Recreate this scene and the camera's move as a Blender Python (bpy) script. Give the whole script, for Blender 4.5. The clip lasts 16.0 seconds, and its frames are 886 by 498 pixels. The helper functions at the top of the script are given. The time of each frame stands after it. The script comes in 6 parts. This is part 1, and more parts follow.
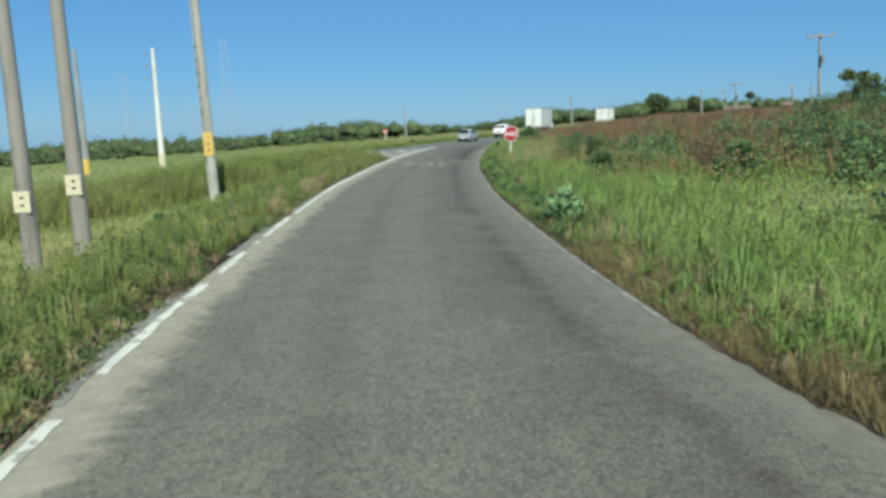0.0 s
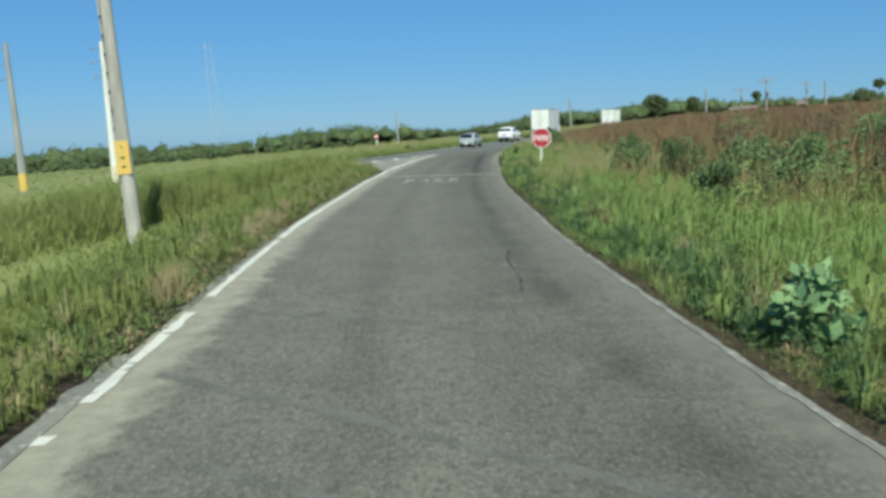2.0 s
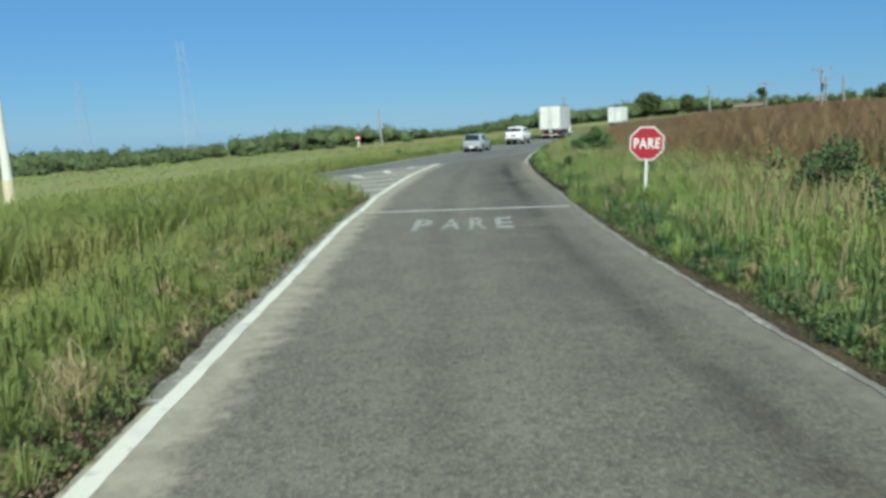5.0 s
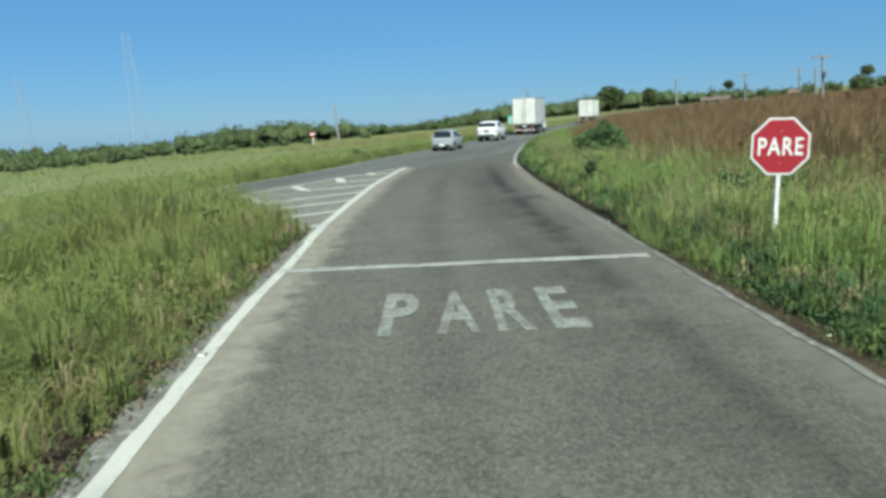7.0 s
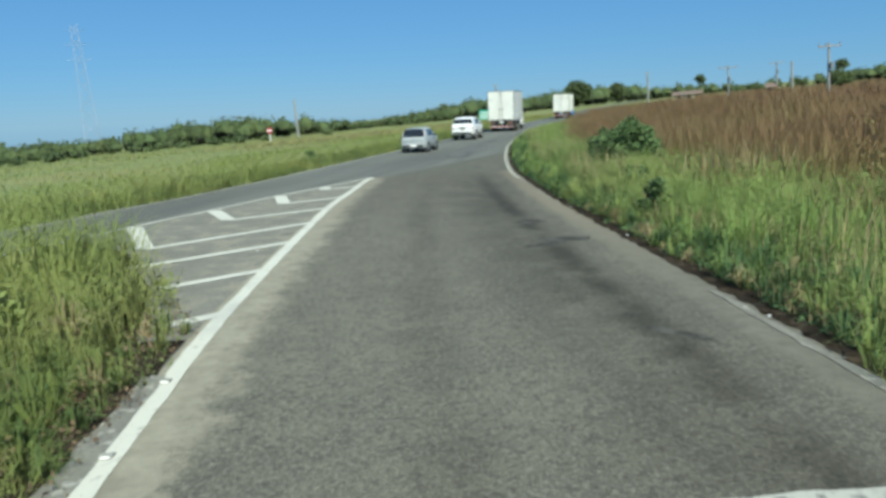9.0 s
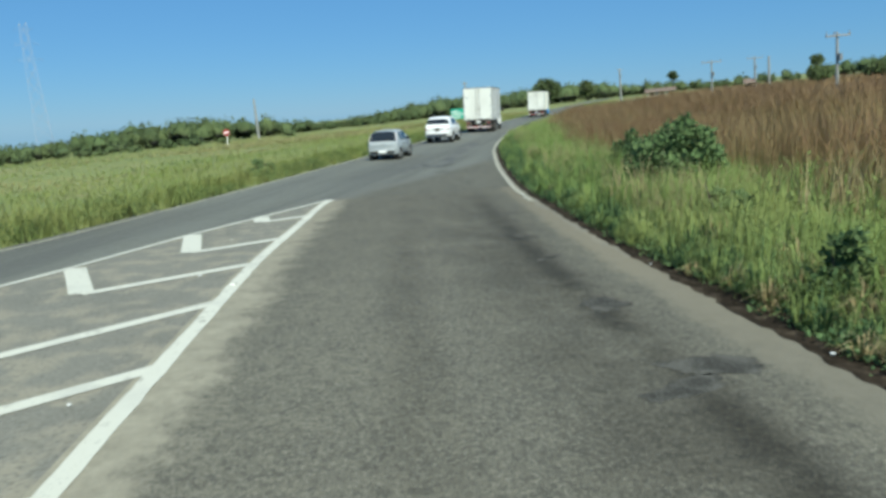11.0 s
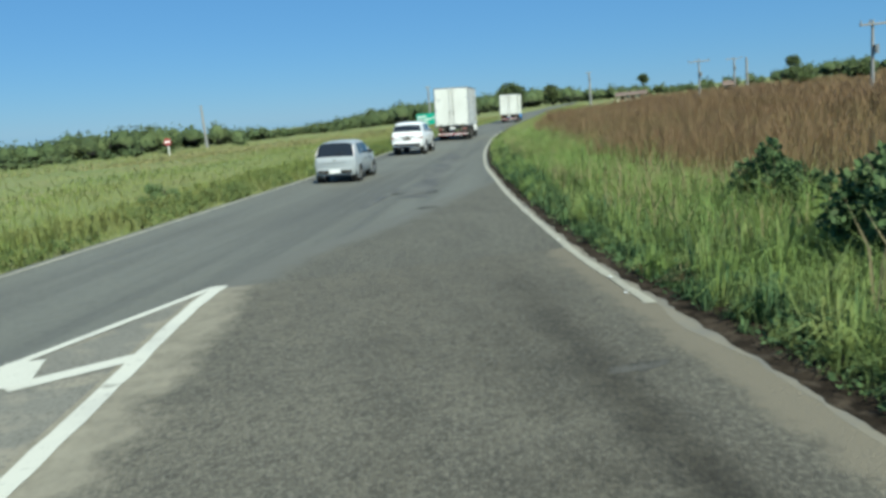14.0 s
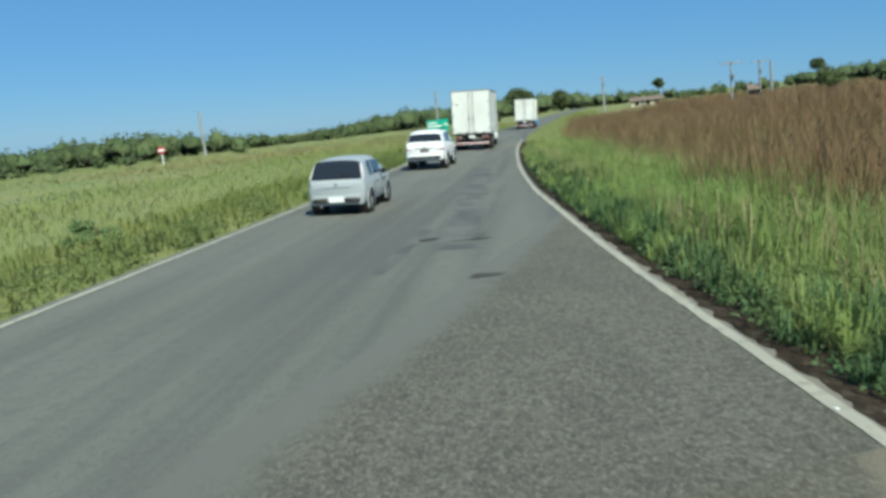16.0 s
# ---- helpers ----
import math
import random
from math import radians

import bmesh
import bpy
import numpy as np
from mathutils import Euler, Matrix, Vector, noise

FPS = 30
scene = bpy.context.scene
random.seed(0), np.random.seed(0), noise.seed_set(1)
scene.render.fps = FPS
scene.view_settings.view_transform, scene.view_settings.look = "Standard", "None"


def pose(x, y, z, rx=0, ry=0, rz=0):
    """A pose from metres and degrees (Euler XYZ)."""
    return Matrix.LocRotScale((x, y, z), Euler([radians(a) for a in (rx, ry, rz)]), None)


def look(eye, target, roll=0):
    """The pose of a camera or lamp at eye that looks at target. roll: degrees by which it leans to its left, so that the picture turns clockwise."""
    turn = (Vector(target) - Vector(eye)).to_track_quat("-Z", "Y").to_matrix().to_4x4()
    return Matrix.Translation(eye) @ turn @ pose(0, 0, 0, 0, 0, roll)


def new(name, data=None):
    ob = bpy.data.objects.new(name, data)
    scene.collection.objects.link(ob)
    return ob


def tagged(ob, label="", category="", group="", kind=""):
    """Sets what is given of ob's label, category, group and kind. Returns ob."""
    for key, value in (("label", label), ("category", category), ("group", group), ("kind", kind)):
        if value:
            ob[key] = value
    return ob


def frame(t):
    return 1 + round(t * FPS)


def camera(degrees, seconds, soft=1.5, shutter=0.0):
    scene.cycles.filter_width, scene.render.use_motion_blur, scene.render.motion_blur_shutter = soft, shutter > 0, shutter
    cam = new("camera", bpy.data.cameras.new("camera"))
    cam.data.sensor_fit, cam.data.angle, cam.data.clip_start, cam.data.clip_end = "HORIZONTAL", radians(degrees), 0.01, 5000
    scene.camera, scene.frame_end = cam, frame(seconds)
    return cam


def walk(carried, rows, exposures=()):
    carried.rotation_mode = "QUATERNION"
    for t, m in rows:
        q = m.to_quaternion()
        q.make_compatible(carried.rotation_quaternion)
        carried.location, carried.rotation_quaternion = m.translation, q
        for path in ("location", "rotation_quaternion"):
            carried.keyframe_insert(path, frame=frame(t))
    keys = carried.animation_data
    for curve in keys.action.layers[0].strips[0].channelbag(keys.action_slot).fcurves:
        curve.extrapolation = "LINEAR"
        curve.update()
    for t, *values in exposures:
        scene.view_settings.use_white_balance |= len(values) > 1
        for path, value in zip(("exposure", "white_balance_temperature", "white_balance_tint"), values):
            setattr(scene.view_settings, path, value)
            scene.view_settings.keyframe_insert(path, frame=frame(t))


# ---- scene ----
cam = camera(62.0, 16.0, soft=3.4, shutter=0.2)
PATH = [
    (0, (0.951, -6.934, 2.843), (1.066, -4.968, 2.494), -1.4),
    (0.5, (0.923, -4.097, 2.783), (1.07, -2.132, 2.438), -1.6),
    (1, (0.87, -1.051, 2.733), (1.009, 0.915, 2.396), -1.9),
    (1.5, (0.765, 1.764, 2.684), (0.904, 3.73, 2.347), -2.0),
    (2, (0.68, 4.476, 2.672), (0.817, 6.442, 2.334), -2.0),
    (2.5, (0.548, 7.342, 2.71), (0.686, 9.307, 2.365), -1.7),
    (3, (0.451, 10.215, 2.666), (0.587, 12.179, 2.316), -1.5),
    (3.5, (0.383, 12.99, 2.647), (0.522, 14.955, 2.299), -1.6),
    (4, (0.352, 15.624, 2.627), (0.501, 17.589, 2.287), -1.9),
    (6.5, (0.698, 27.787, 2.513), (0.962, 29.739, 2.169), -2.4),
    (7, (0.867, 30.063, 2.497), (1.158, 32.01, 2.141), -2.5),
    (7.5, (1.051, 32.275, 2.485), (1.365, 34.215, 2.115), -2.5),
    (8, (1.294, 34.209, 2.505), (1.629, 36.146, 2.135), -2.7),
    (8.5, (1.501, 36.31, 2.534), (1.859, 38.243, 2.163), -2.6),
    (9, (1.681, 38.283, 2.526), (2.065, 40.211, 2.153), -2.5),
    (11.5, (3.094, 47.447, 2.466), (3.579, 49.35, 2.088), -3.2),
    (12, (3.437, 49.245, 2.401), (3.939, 51.144, 2.024), -3.4),
    (12.5, (3.759, 50.966, 2.391), (4.277, 52.86, 2.014), -3.3),
    (13, (4.161, 52.765, 2.359), (4.692, 54.658, 1.987), -3.3),
    (13.5, (4.436, 54.329, 2.369), (4.989, 56.213, 1.991), -3.2),
    (14, (4.845, 56.123, 2.334), (5.412, 58.005, 1.966), -3.3),
    (14.5, (5.175, 57.819, 2.34), (5.76, 59.695, 1.971), -3.1),
    (15, (5.55, 59.527, 2.333), (6.13, 61.406, 1.968), -3.5),
    (15.5, (5.87, 61.383, 2.309), (6.433, 63.269, 1.953), -3.7),
    (16, (6.086, 63.349, 2.383), (6.644, 65.237, 2.031), -3.4),
]
walk(cam, [(t, look(eye, target, roll)) for t, eye, target, roll in PATH], [(0.0, 0.25, 6350, -4.0), (9.0, 0.24, 6350, -4.0), (12.0, 0.24, 6350, -4.0), (16.0, 0.25, 6350, -4.0)])

# ---- light and sky ----
SUN_EL, SUN_AZ = 48.0, 172.0          # degrees; azimuth clockwise from +y
world = bpy.data.worlds.new("world")
scene.world = world
world.use_nodes = True
wn = world.node_tree.nodes
sky = wn.new("ShaderNodeTexSky")
sky.sky_type = "NISHITA"
sky.sun_disc = False
sky.sun_elevation, sky.sun_rotation = radians(SUN_EL), radians(SUN_AZ)
sky.air_density, sky.dust_density, sky.ozone_density = 1.0, 0.0, 4.0
tint = wn.new("ShaderNodeMixRGB")                # clear, deep blue air down to the horizon
tint.blend_type = "MULTIPLY"
tint.inputs[0].default_value, tint.inputs[2].default_value = 1.0, (0.60, 0.80, 1.12, 1)
world.node_tree.links.new(sky.outputs[0], tint.inputs[1])
even = wn.new("ShaderNodeMixRGB")                # an even azure air over the whole plain
even.inputs[0].default_value, even.inputs[2].default_value = 0.5, (1.9, 5.05, 10.0, 1)
world.node_tree.links.new(tint.outputs[0], even.inputs[1])
world.node_tree.links.new(even.outputs[0], wn["Background"].inputs[0])
wn["Background"].inputs[1].default_value = 0.066
sun = new("sun", bpy.data.lights.new("sun", "SUN"))
sun.data.energy, sun.data.angle, sun.data.color = 5.3, radians(0.6), (1.0, 0.95, 0.86)
sd = Vector((math.sin(radians(SUN_AZ)) * math.cos(radians(SUN_EL)), math.cos(radians(SUN_AZ)) * math.cos(radians(SUN_EL)), math.sin(radians(SUN_EL))))
sun.matrix_world = look(sd * 60, (0, 0, 0))


# ---- materials ----
def material(name, color, rough=0.8, metal=0.0, var=(), bump=0.0, bscale=40.0, spec=0.3, island=0.0, obj=0.0, translucent=0.0, canopy=0.0):
    """A procedural surface. var: rows of (scale, detail, low, high, colour, amount) laid over the base colour in world metres."""
    m = bpy.data.materials.new(name)
    m.use_nodes = True
    n, l = m.node_tree.nodes, m.node_tree.links
    b = n["Principled BSDF"]
    b.inputs["Roughness"].default_value = rough
    b.inputs["Metallic"].default_value = metal
    b.inputs["Specular IOR Level"].default_value = spec
    geo = n.new("ShaderNodeNewGeometry")
    rgb = n.new("ShaderNodeRGB")
    rgb.outputs[0].default_value = (*color, 1)
    out = rgb.outputs[0]
    for scale, detail, low, high, col, amount in var:
        mp = n.new("ShaderNodeMapping")
        if isinstance(scale, tuple) and len(scale) == 4:      # streaks: width, length, depth, heading
            mp.vector_type = "TEXTURE"
            mp.inputs["Scale"].default_value = scale[:3]
            mp.inputs["Rotation"].default_value = (0, 0, -radians(scale[3]))
        elif isinstance(scale, tuple):
            mp.inputs["Scale"].default_value = scale
        else:
            mp.inputs["Scale"].default_value = (scale, scale, scale)
        l.new(geo.outputs["Position"], mp.inputs["Vector"])
        t = n.new("ShaderNodeTexNoise")
        t.inputs["Scale"].default_value, t.inputs["Detail"].default_value = 1.0, detail
        l.new(mp.outputs[0], t.inputs["Vector"])
        r = n.new("ShaderNodeMapRange")
        r.inputs["From Min"].default_value, r.inputs["From Max"].default_value = low, high
        r.inputs["To Max"].default_value = amount
        l.new(t.outputs[0], r.inputs[0])
        x = n.new("ShaderNodeMixRGB")
        l.new(r.outputs[0], x.inputs[0])
        l.new(out, x.inputs[1])
        x.inputs[2].default_value = (*col, 1)
        out = x.outputs[0]
    for amount, src in ((island, geo.outputs["Random Per Island"]), (obj, None)):
        if amount:
            if src is None:
                src = n.new("ShaderNodeObjectInfo").outputs["Random"]
            r = n.new("ShaderNodeMapRange")
            r.inputs["To Min"].default_value, r.inputs["To Max"].default_value = 1 - amount, 1 + amount
            l.new(src, r.inputs[0])
            h = n.new("ShaderNodeHueSaturation")
            l.new(r.outputs[0], h.inputs["Value"])
            l.new(out, h.inputs["Color"])
            out = h.outputs[0]
    l.new(out, b.inputs["Base Color"])
    soft_normal = None
    if canopy:                                    # blades too fine to tell apart share the light of the whole sward
        mixn = n.new("ShaderNodeVectorMath")
        mixn.operation = "MULTIPLY_ADD"
        l.new(geo.outputs["Normal"], mixn.inputs[0])
        mixn.inputs[1].default_value = (1 - canopy,) * 3
        mixn.inputs[2].default_value = (0, 0, canopy)
        unit = n.new("ShaderNodeVectorMath")
        unit.operation = "NORMALIZE"
        l.new(mixn.outputs[0], unit.inputs[0])
        soft_normal = unit.outputs[0]
        l.new(soft_normal, b.inputs["Normal"])
    if bump:
        t = n.new("ShaderNodeTexNoise")
        t.inputs["Scale"].default_value, t.inputs["Detail"].default_value = bscale, 4
        l.new(geo.outputs["Position"], t.inputs["Vector"])
        bp = n.new("ShaderNodeBump")
        bp.inputs["Strength"].default_value, bp.inputs["Distance"].default_value = bump, 0.02
        l.new(t.outputs[0], bp.inputs["Height"])
        l.new(bp.outputs[0], b.inputs["Normal"])
    if translucent:
        tr = n.new("ShaderNodeBsdfTranslucent")
        l.new(out, tr.inputs[0])
        if soft_normal is not None:
            l.new(soft_normal, tr.inputs["Normal"])
        mx = n.new("ShaderNodeMixShader")
        mx.inputs[0].default_value = translucent
        l.new(b.outputs[0], mx.inputs[1])
        l.new(tr.outputs[0], mx.inputs[2])
        l.new(mx.outputs[0], n["Material Output"].inputs[0])
    return m


M_ASPHALT = material("asphalt", (0.153, 0.141, 0.107), 0.88, 0, (
    (0.30, 4, 0.42, 0.68, (0.177, 0.163, 0.123), 0.8),
    (0.75, 6, 0.50, 0.60, (0.118, 0.110, 0.086), 0.55),
    ((1.9, 0.07, 1.0), 3, 0.48, 0.72, (0.102, 0.096, 0.077), 0.45),
    (1.3, 5, 0.50, 0.66, (0.105, 0.098, 0.077), 0.6),
    (4.5, 5, 0.50, 0.64, (0.095, 0.089, 0.070), 0.5),
    (7.0, 3, 0.55, 0.60, (0.075, 0.071, 0.056), 0.6),
    (15.0, 2, 0.52, 0.58, (0.068, 0.063, 0.050), 0.45),
    (19.0, 2, 0.55, 0.62, (0.247, 0.230, 0.179), 0.55),
    (34.0, 2, 0.54, 0.62, (0.252, 0.235, 0.184), 0.5),
    (48.0, 2, 0.54, 0.62, (0.053, 0.050, 0.042), 0.55)), 1.0, 45)
M_COARSE = material("coarse_asphalt", (0.124, 0.116, 0.091), 0.9, 0, (
    (0.35, 4, 0.42, 0.66, (0.141, 0.133, 0.104), 0.8),
    ((1.3, 0.5, 1.0), 6, 0.49, 0.59, (0.093, 0.087, 0.070), 0.6),
    (1.3, 5, 0.50, 0.66, (0.093, 0.088, 0.069), 0.6),
    (4.5, 5, 0.50, 0.64, (0.086, 0.081, 0.063), 0.5),
    (7.0, 3, 0.55, 0.60, (0.067, 0.063, 0.051), 0.7),
    (15.0, 2, 0.52, 0.58, (0.058, 0.055, 0.045), 0.65),
    (16.0, 2, 0.56, 0.62, (0.215, 0.202, 0.157), 0.55),
    (34.0, 2, 0.54, 0.62, (0.233, 0.219, 0.172), 0.45),
    (48.0, 2, 0.54, 0.62, (0.048, 0.046, 0.038), 0.55)), 1.0, 45)


def sandy(m, wide_a, wide_b):
    """Lays washed-in sand along the two edges of a pavement, thinning out unevenly."""
    n, l = m.node_tree.nodes, m.node_tree.links
    b = n["Principled BSDF"]
    src = b.inputs["Base Color"].links[0].from_socket
    uv = n.new("ShaderNodeUVMap")
    uv.uv_map = "edge"
    sep = n.new("ShaderNodeSeparateXYZ")
    l.new(uv.outputs[0], sep.inputs[0])
    geo = n.new("ShaderNodeNewGeometry")
    t = n.new("ShaderNodeTexNoise")
    t.inputs["Scale"].default_value, t.inputs["Detail"].default_value, t.inputs["Roughness"].default_value = 1.6, 10, 0.78
    l.new(geo.outputs["Position"], t.inputs["Vector"])
    out = src
    for socket, wide, sand in ((sep.outputs[0], wide_a, (0.345, 0.314, 0.236, 1)), (sep.outputs[1], wide_b, (0.186, 0.173, 0.136, 1))):
        add = n.new("ShaderNodeMath")
        add.operation = "MULTIPLY_ADD"
        l.new(t.outputs[0], add.inputs[0])
        add.inputs[1].default_value = wide * 2.2
        l.new(socket, add.inputs[2])
        r = n.new("ShaderNodeMapRange")
        r.interpolation_type = "SMOOTHSTEP"
        r.inputs["From Min"].default_value, r.inputs["From Max"].default_value = wide * 1.55, wide * 2.15
        r.inputs["To Min"].default_value, r.inputs["To Max"].default_value = 0.95, 0.0
        l.new(add.outputs[0], r.inputs[0])
        x = n.new("ShaderNodeMixRGB")
        l.new(r.outputs[0], x.inputs[0])
        l.new(out, x.inputs[1])
        fine = n.new("ShaderNodeTexNoise")
        fine.inputs["Scale"].default_value, fine.inputs["Detail"].default_value, fine.inputs["Roughness"].default_value = 3.0, 10, 0.75
        l.new(geo.outputs["Position"], fine.inputs["Vector"])
        spread = n.new("ShaderNodeMapRange")
        spread.inputs["From Min"].default_value, spread.inputs["From Max"].default_value = 0.38, 0.62
        l.new(fine.outputs[0], spread.inputs[0])
        grains = n.new("ShaderNodeMixRGB")
        l.new(spread.outputs[0], grains.inputs[0])
        grains.inputs[1].default_value = sand
        grains.inputs[2].default_value = tuple(0.70 * q for q in sand[:3]) + (1,)
        l.new(grains.outputs[0], x.inputs[2])
        if wide == wide_b:                 # more and paler sand has washed up towards the merge
            place = n.new("ShaderNodeSeparateXYZ")
            l.new(geo.outputs["Position"], place.inputs[0])
            more = n.new("ShaderNodeMapRange")
            more.inputs["From Min"].default_value, more.inputs["From Max"].default_value = 47.0, 56.0
            l.new(place.outputs[1], more.inputs[0])
            tan = n.new("ShaderNodeMixRGB")
            l.new(more.outputs[0], tan.inputs[0])
            l.new(grains.outputs[0], tan.inputs[1])
            tan.inputs[2].default_value = (0.208, 0.183, 0.134, 1)
            l.new(tan.outputs[0], x.inputs[2])
        out = x.outputs[0]
    # rubbed wheel paths, breaking up unevenly
    t2 = n.new("ShaderNodeTexNoise")
    t2.inputs["Scale"].default_value, t2.inputs["Detail"].default_value, t2.inputs["Roughness"].default_value = 0.55, 8, 0.68
    l.new(geo.outputs["Position"], t2.inputs["Vector"])
    pos = n.new("ShaderNodeSeparateXYZ")
    l.new(geo.outputs["Position"], pos.inputs[0])
    come = n.new("ShaderNodeMapRange")           # most rubbed between the stop line and the merge
    come.inputs["From Min"].default_value, come.inputs["From Max"].default_value = 36.0, 50.0
    come.inputs["To Min"].default_value = 0.55
    l.new(pos.outputs[1], come.inputs[0])
    leave = n.new("ShaderNodeMapRange")
    leave.inputs["From Min"].default_value, leave.inputs["From Max"].default_value = 59.0, 68.0
    leave.inputs["To Min"].default_value, leave.inputs["To Max"].default_value = 1.0, 0.0
    l.new(pos.outputs[1], leave.inputs[0])
    both = n.new("ShaderNodeMath")
    both.operation = "MULTIPLY"
    l.new(come.outputs[0], both.inputs[0])
    l.new(leave.outputs[0], both.inputs[1])
    worn = n.new("ShaderNodeMapRange")           # the binder has gone where the lanes meet
    worn.inputs["From Min"].default_value, worn.inputs["From Max"].default_value = 54.0, 65.0
    l.new(pos.outputs[1], worn.inputs[0])
    x = n.new("ShaderNodeMixRGB")
    x.blend_type = "MULTIPLY"
    l.new(worn.outputs[0], x.inputs[0])
    l.new(out, x.inputs[1])
    x.inputs[2].default_value = (0.84, 0.83, 0.82, 1)
    out = x.outputs[0]
    for socket, place, half, most in ((sep.outputs[1], 1.75, 1.65, 0.8), (sep.outputs[1], 1.32, 0.42, 1.0), (sep.outputs[0], 2.7, 0.6, 0.45)):
        sub = n.new("ShaderNodeMath")
        sub.operation = "SUBTRACT"
        l.new(socket, sub.inputs[0])
        sub.inputs[1].default_value = place
        ab = n.new("ShaderNodeMath")
        ab.operation = "ABSOLUTE"
        l.new(sub.outputs[0], ab.inputs[0])
        r = n.new("ShaderNodeMapRange")
        r.interpolation_type = "SMOOTHSTEP"
        r.inputs["From Max"].default_value = half
        r.inputs["To Min"].default_value, r.inputs["To Max"].default_value = 1.0, 0.0
        l.new(ab.outputs[0], r.inputs[0])
        q = n.new("ShaderNodeMapRange")
        q.inputs["From Min"].default_value, q.inputs["From Max"].default_value = 0.30, 0.54
        q.inputs["To Max"].default_value = most
        l.new(t2.outputs[0], q.inputs[0])
        mul = n.new("ShaderNodeMath")
        mul.operation = "MULTIPLY"
        l.new(r.outputs[0], mul.inputs[0])
        l.new(q.outputs[0], mul.inputs[1])
        whole = n.new("ShaderNodeMath")
        whole.operation = "MULTIPLY"
        l.new(mul.outputs[0], whole.inputs[0])
        l.new(both.outputs[0], whole.inputs[1])
        x = n.new("ShaderNodeMixRGB")
        x.blend_type = "MULTIPLY"
        l.new(whole.outputs[0], x.inputs[0])
        l.new(out, x.inputs[1])
        x.inputs[2].default_value = (0.47, 0.46, 0.44, 1)
        out = x.outputs[0]
    l.new(out, b.inputs["Base Color"])


def run_out(m, under, wide):
    """Lets a surface give way raggedly to the one under it along the edge of its map."""
    n, l = m.node_tree.nodes, m.node_tree.links
    b = n["Principled BSDF"]
    src = b.inputs["Base Color"].links[0].from_socket
    uv = n.new("ShaderNodeUVMap")
    uv.uv_map = "edge"
    sep = n.new("ShaderNodeSeparateXYZ")
    l.new(uv.outputs[0], sep.inputs[0])
    geo = n.new("ShaderNodeNewGeometry")
    t = n.new("ShaderNodeTexNoise")
    t.inputs["Scale"].default_value, t.inputs["Detail"].default_value, t.inputs["Roughness"].default_value = 1.8, 10, 0.8
    l.new(geo.outputs["Position"], t.inputs["Vector"])
    add = n.new("ShaderNodeMath")
    add.operation = "MULTIPLY_ADD"
    l.new(t.outputs[0], add.inputs[0])
    add.inputs[1].default_value = wide * 2
    l.new(sep.outputs[0], add.inputs[2])
    r = n.new("ShaderNodeMapRange")
    r.interpolation_type = "SMOOTHSTEP"
    r.inputs["From Min"].default_value, r.inputs["From Max"].default_value = wide * 0.8, wide * 1.6
    l.new(add.outputs[0], r.inputs[0])
    x = n.new("ShaderNodeMixRGB")
    l.new(r.outputs[0], x.inputs[0])
    x.inputs[1].default_value = (*under, 1)
    l.new(src, x.inputs[2])
    l.new(x.outputs[0], b.inputs["Base Color"])


sandy(M_ASPHALT, 0.85, 0.55)
M_LANE = material("lane_asphalt", (0.138, 0.137, 0.113), 0.82, 0, (
    (0.22, 4, 0.42, 0.68, (0.162, 0.164, 0.139), 0.8),
    ((0.75, 22.0, 1.0, 25.0), 4, 0.45, 0.62, (0.092, 0.091, 0.081), 0.75),
    ((1.6, 30.0, 1.0, 25.0), 3, 0.50, 0.70, (0.168, 0.170, 0.141), 0.7),
    (6.0, 4, 0.5, 0.72, (0.088, 0.087, 0.077), 0.5),
    (24.0, 3, 0.52, 0.70, (0.078, 0.077, 0.068), 0.5),
    (55.0, 2, 0.52, 0.72, (0.190, 0.188, 0.163), 0.5)), 0.7, 60)
M_SAND = material("sand_film", (0.218, 0.195, 0.147), 0.95, 0, (
    (1.2, 4, 0.42, 0.62, (0.165, 0.157, 0.135), 0.9),
    (14.0, 3, 0.5, 0.75, (0.17, 0.165, 0.15), 0.6)), 0.4, 90)
M_FIELD = material("field_soil", (0.185, 0.215, 0.075), 0.95, 0, (
    (0.035, 4, 0.42, 0.62, (0.25, 0.245, 0.09), 0.8),
    (0.15, 4, 0.5, 0.7, (0.25, 0.21, 0.10), 0.7),
    (1.3, 4, 0.45, 0.7, (0.13, 0.165, 0.05), 0.6),
    (9.0, 3, 0.5, 0.75, (0.09, 0.11, 0.035), 0.6)), 1.0, 8)
M_PAINT = material("road_paint", (0.56, 0.545, 0.46), 0.7, 0, (
    (0.9, 4, 0.52, 0.72, (0.42, 0.41, 0.36), 0.8),
    (5.0, 8, 0.61, 0.69, (0.30, 0.285, 0.235), 0.8),
    (30.0, 3, 0.62, 0.74, (0.20, 0.195, 0.18), 0.6)), 0.3, 90)
M_FLAKED = material("flaked_road_paint", (0.56, 0.545, 0.46), 0.7, 0, (
    (0.9, 4, 0.52, 0.72, (0.42, 0.41, 0.36), 0.8),
    (4.0, 8, 0.545, 0.62, (0.25, 0.237, 0.195), 0.9),
    (30.0, 3, 0.62, 0.74, (0.20, 0.195, 0.18), 0.6)), 0.3, 90)
M_EDGE = material("broken_edge", (0.225, 0.215, 0.178), 0.9, 0, (
    (1.1, 5, 0.42, 0.60, (0.160, 0.153, 0.128), 0.9), (7.0, 5, 0.56, 0.64, (0.40, 0.385, 0.33), 0.8), (30.0, 3, 0.52, 0.66, (0.12, 0.115, 0.10), 0.7)), 0.6, 60)
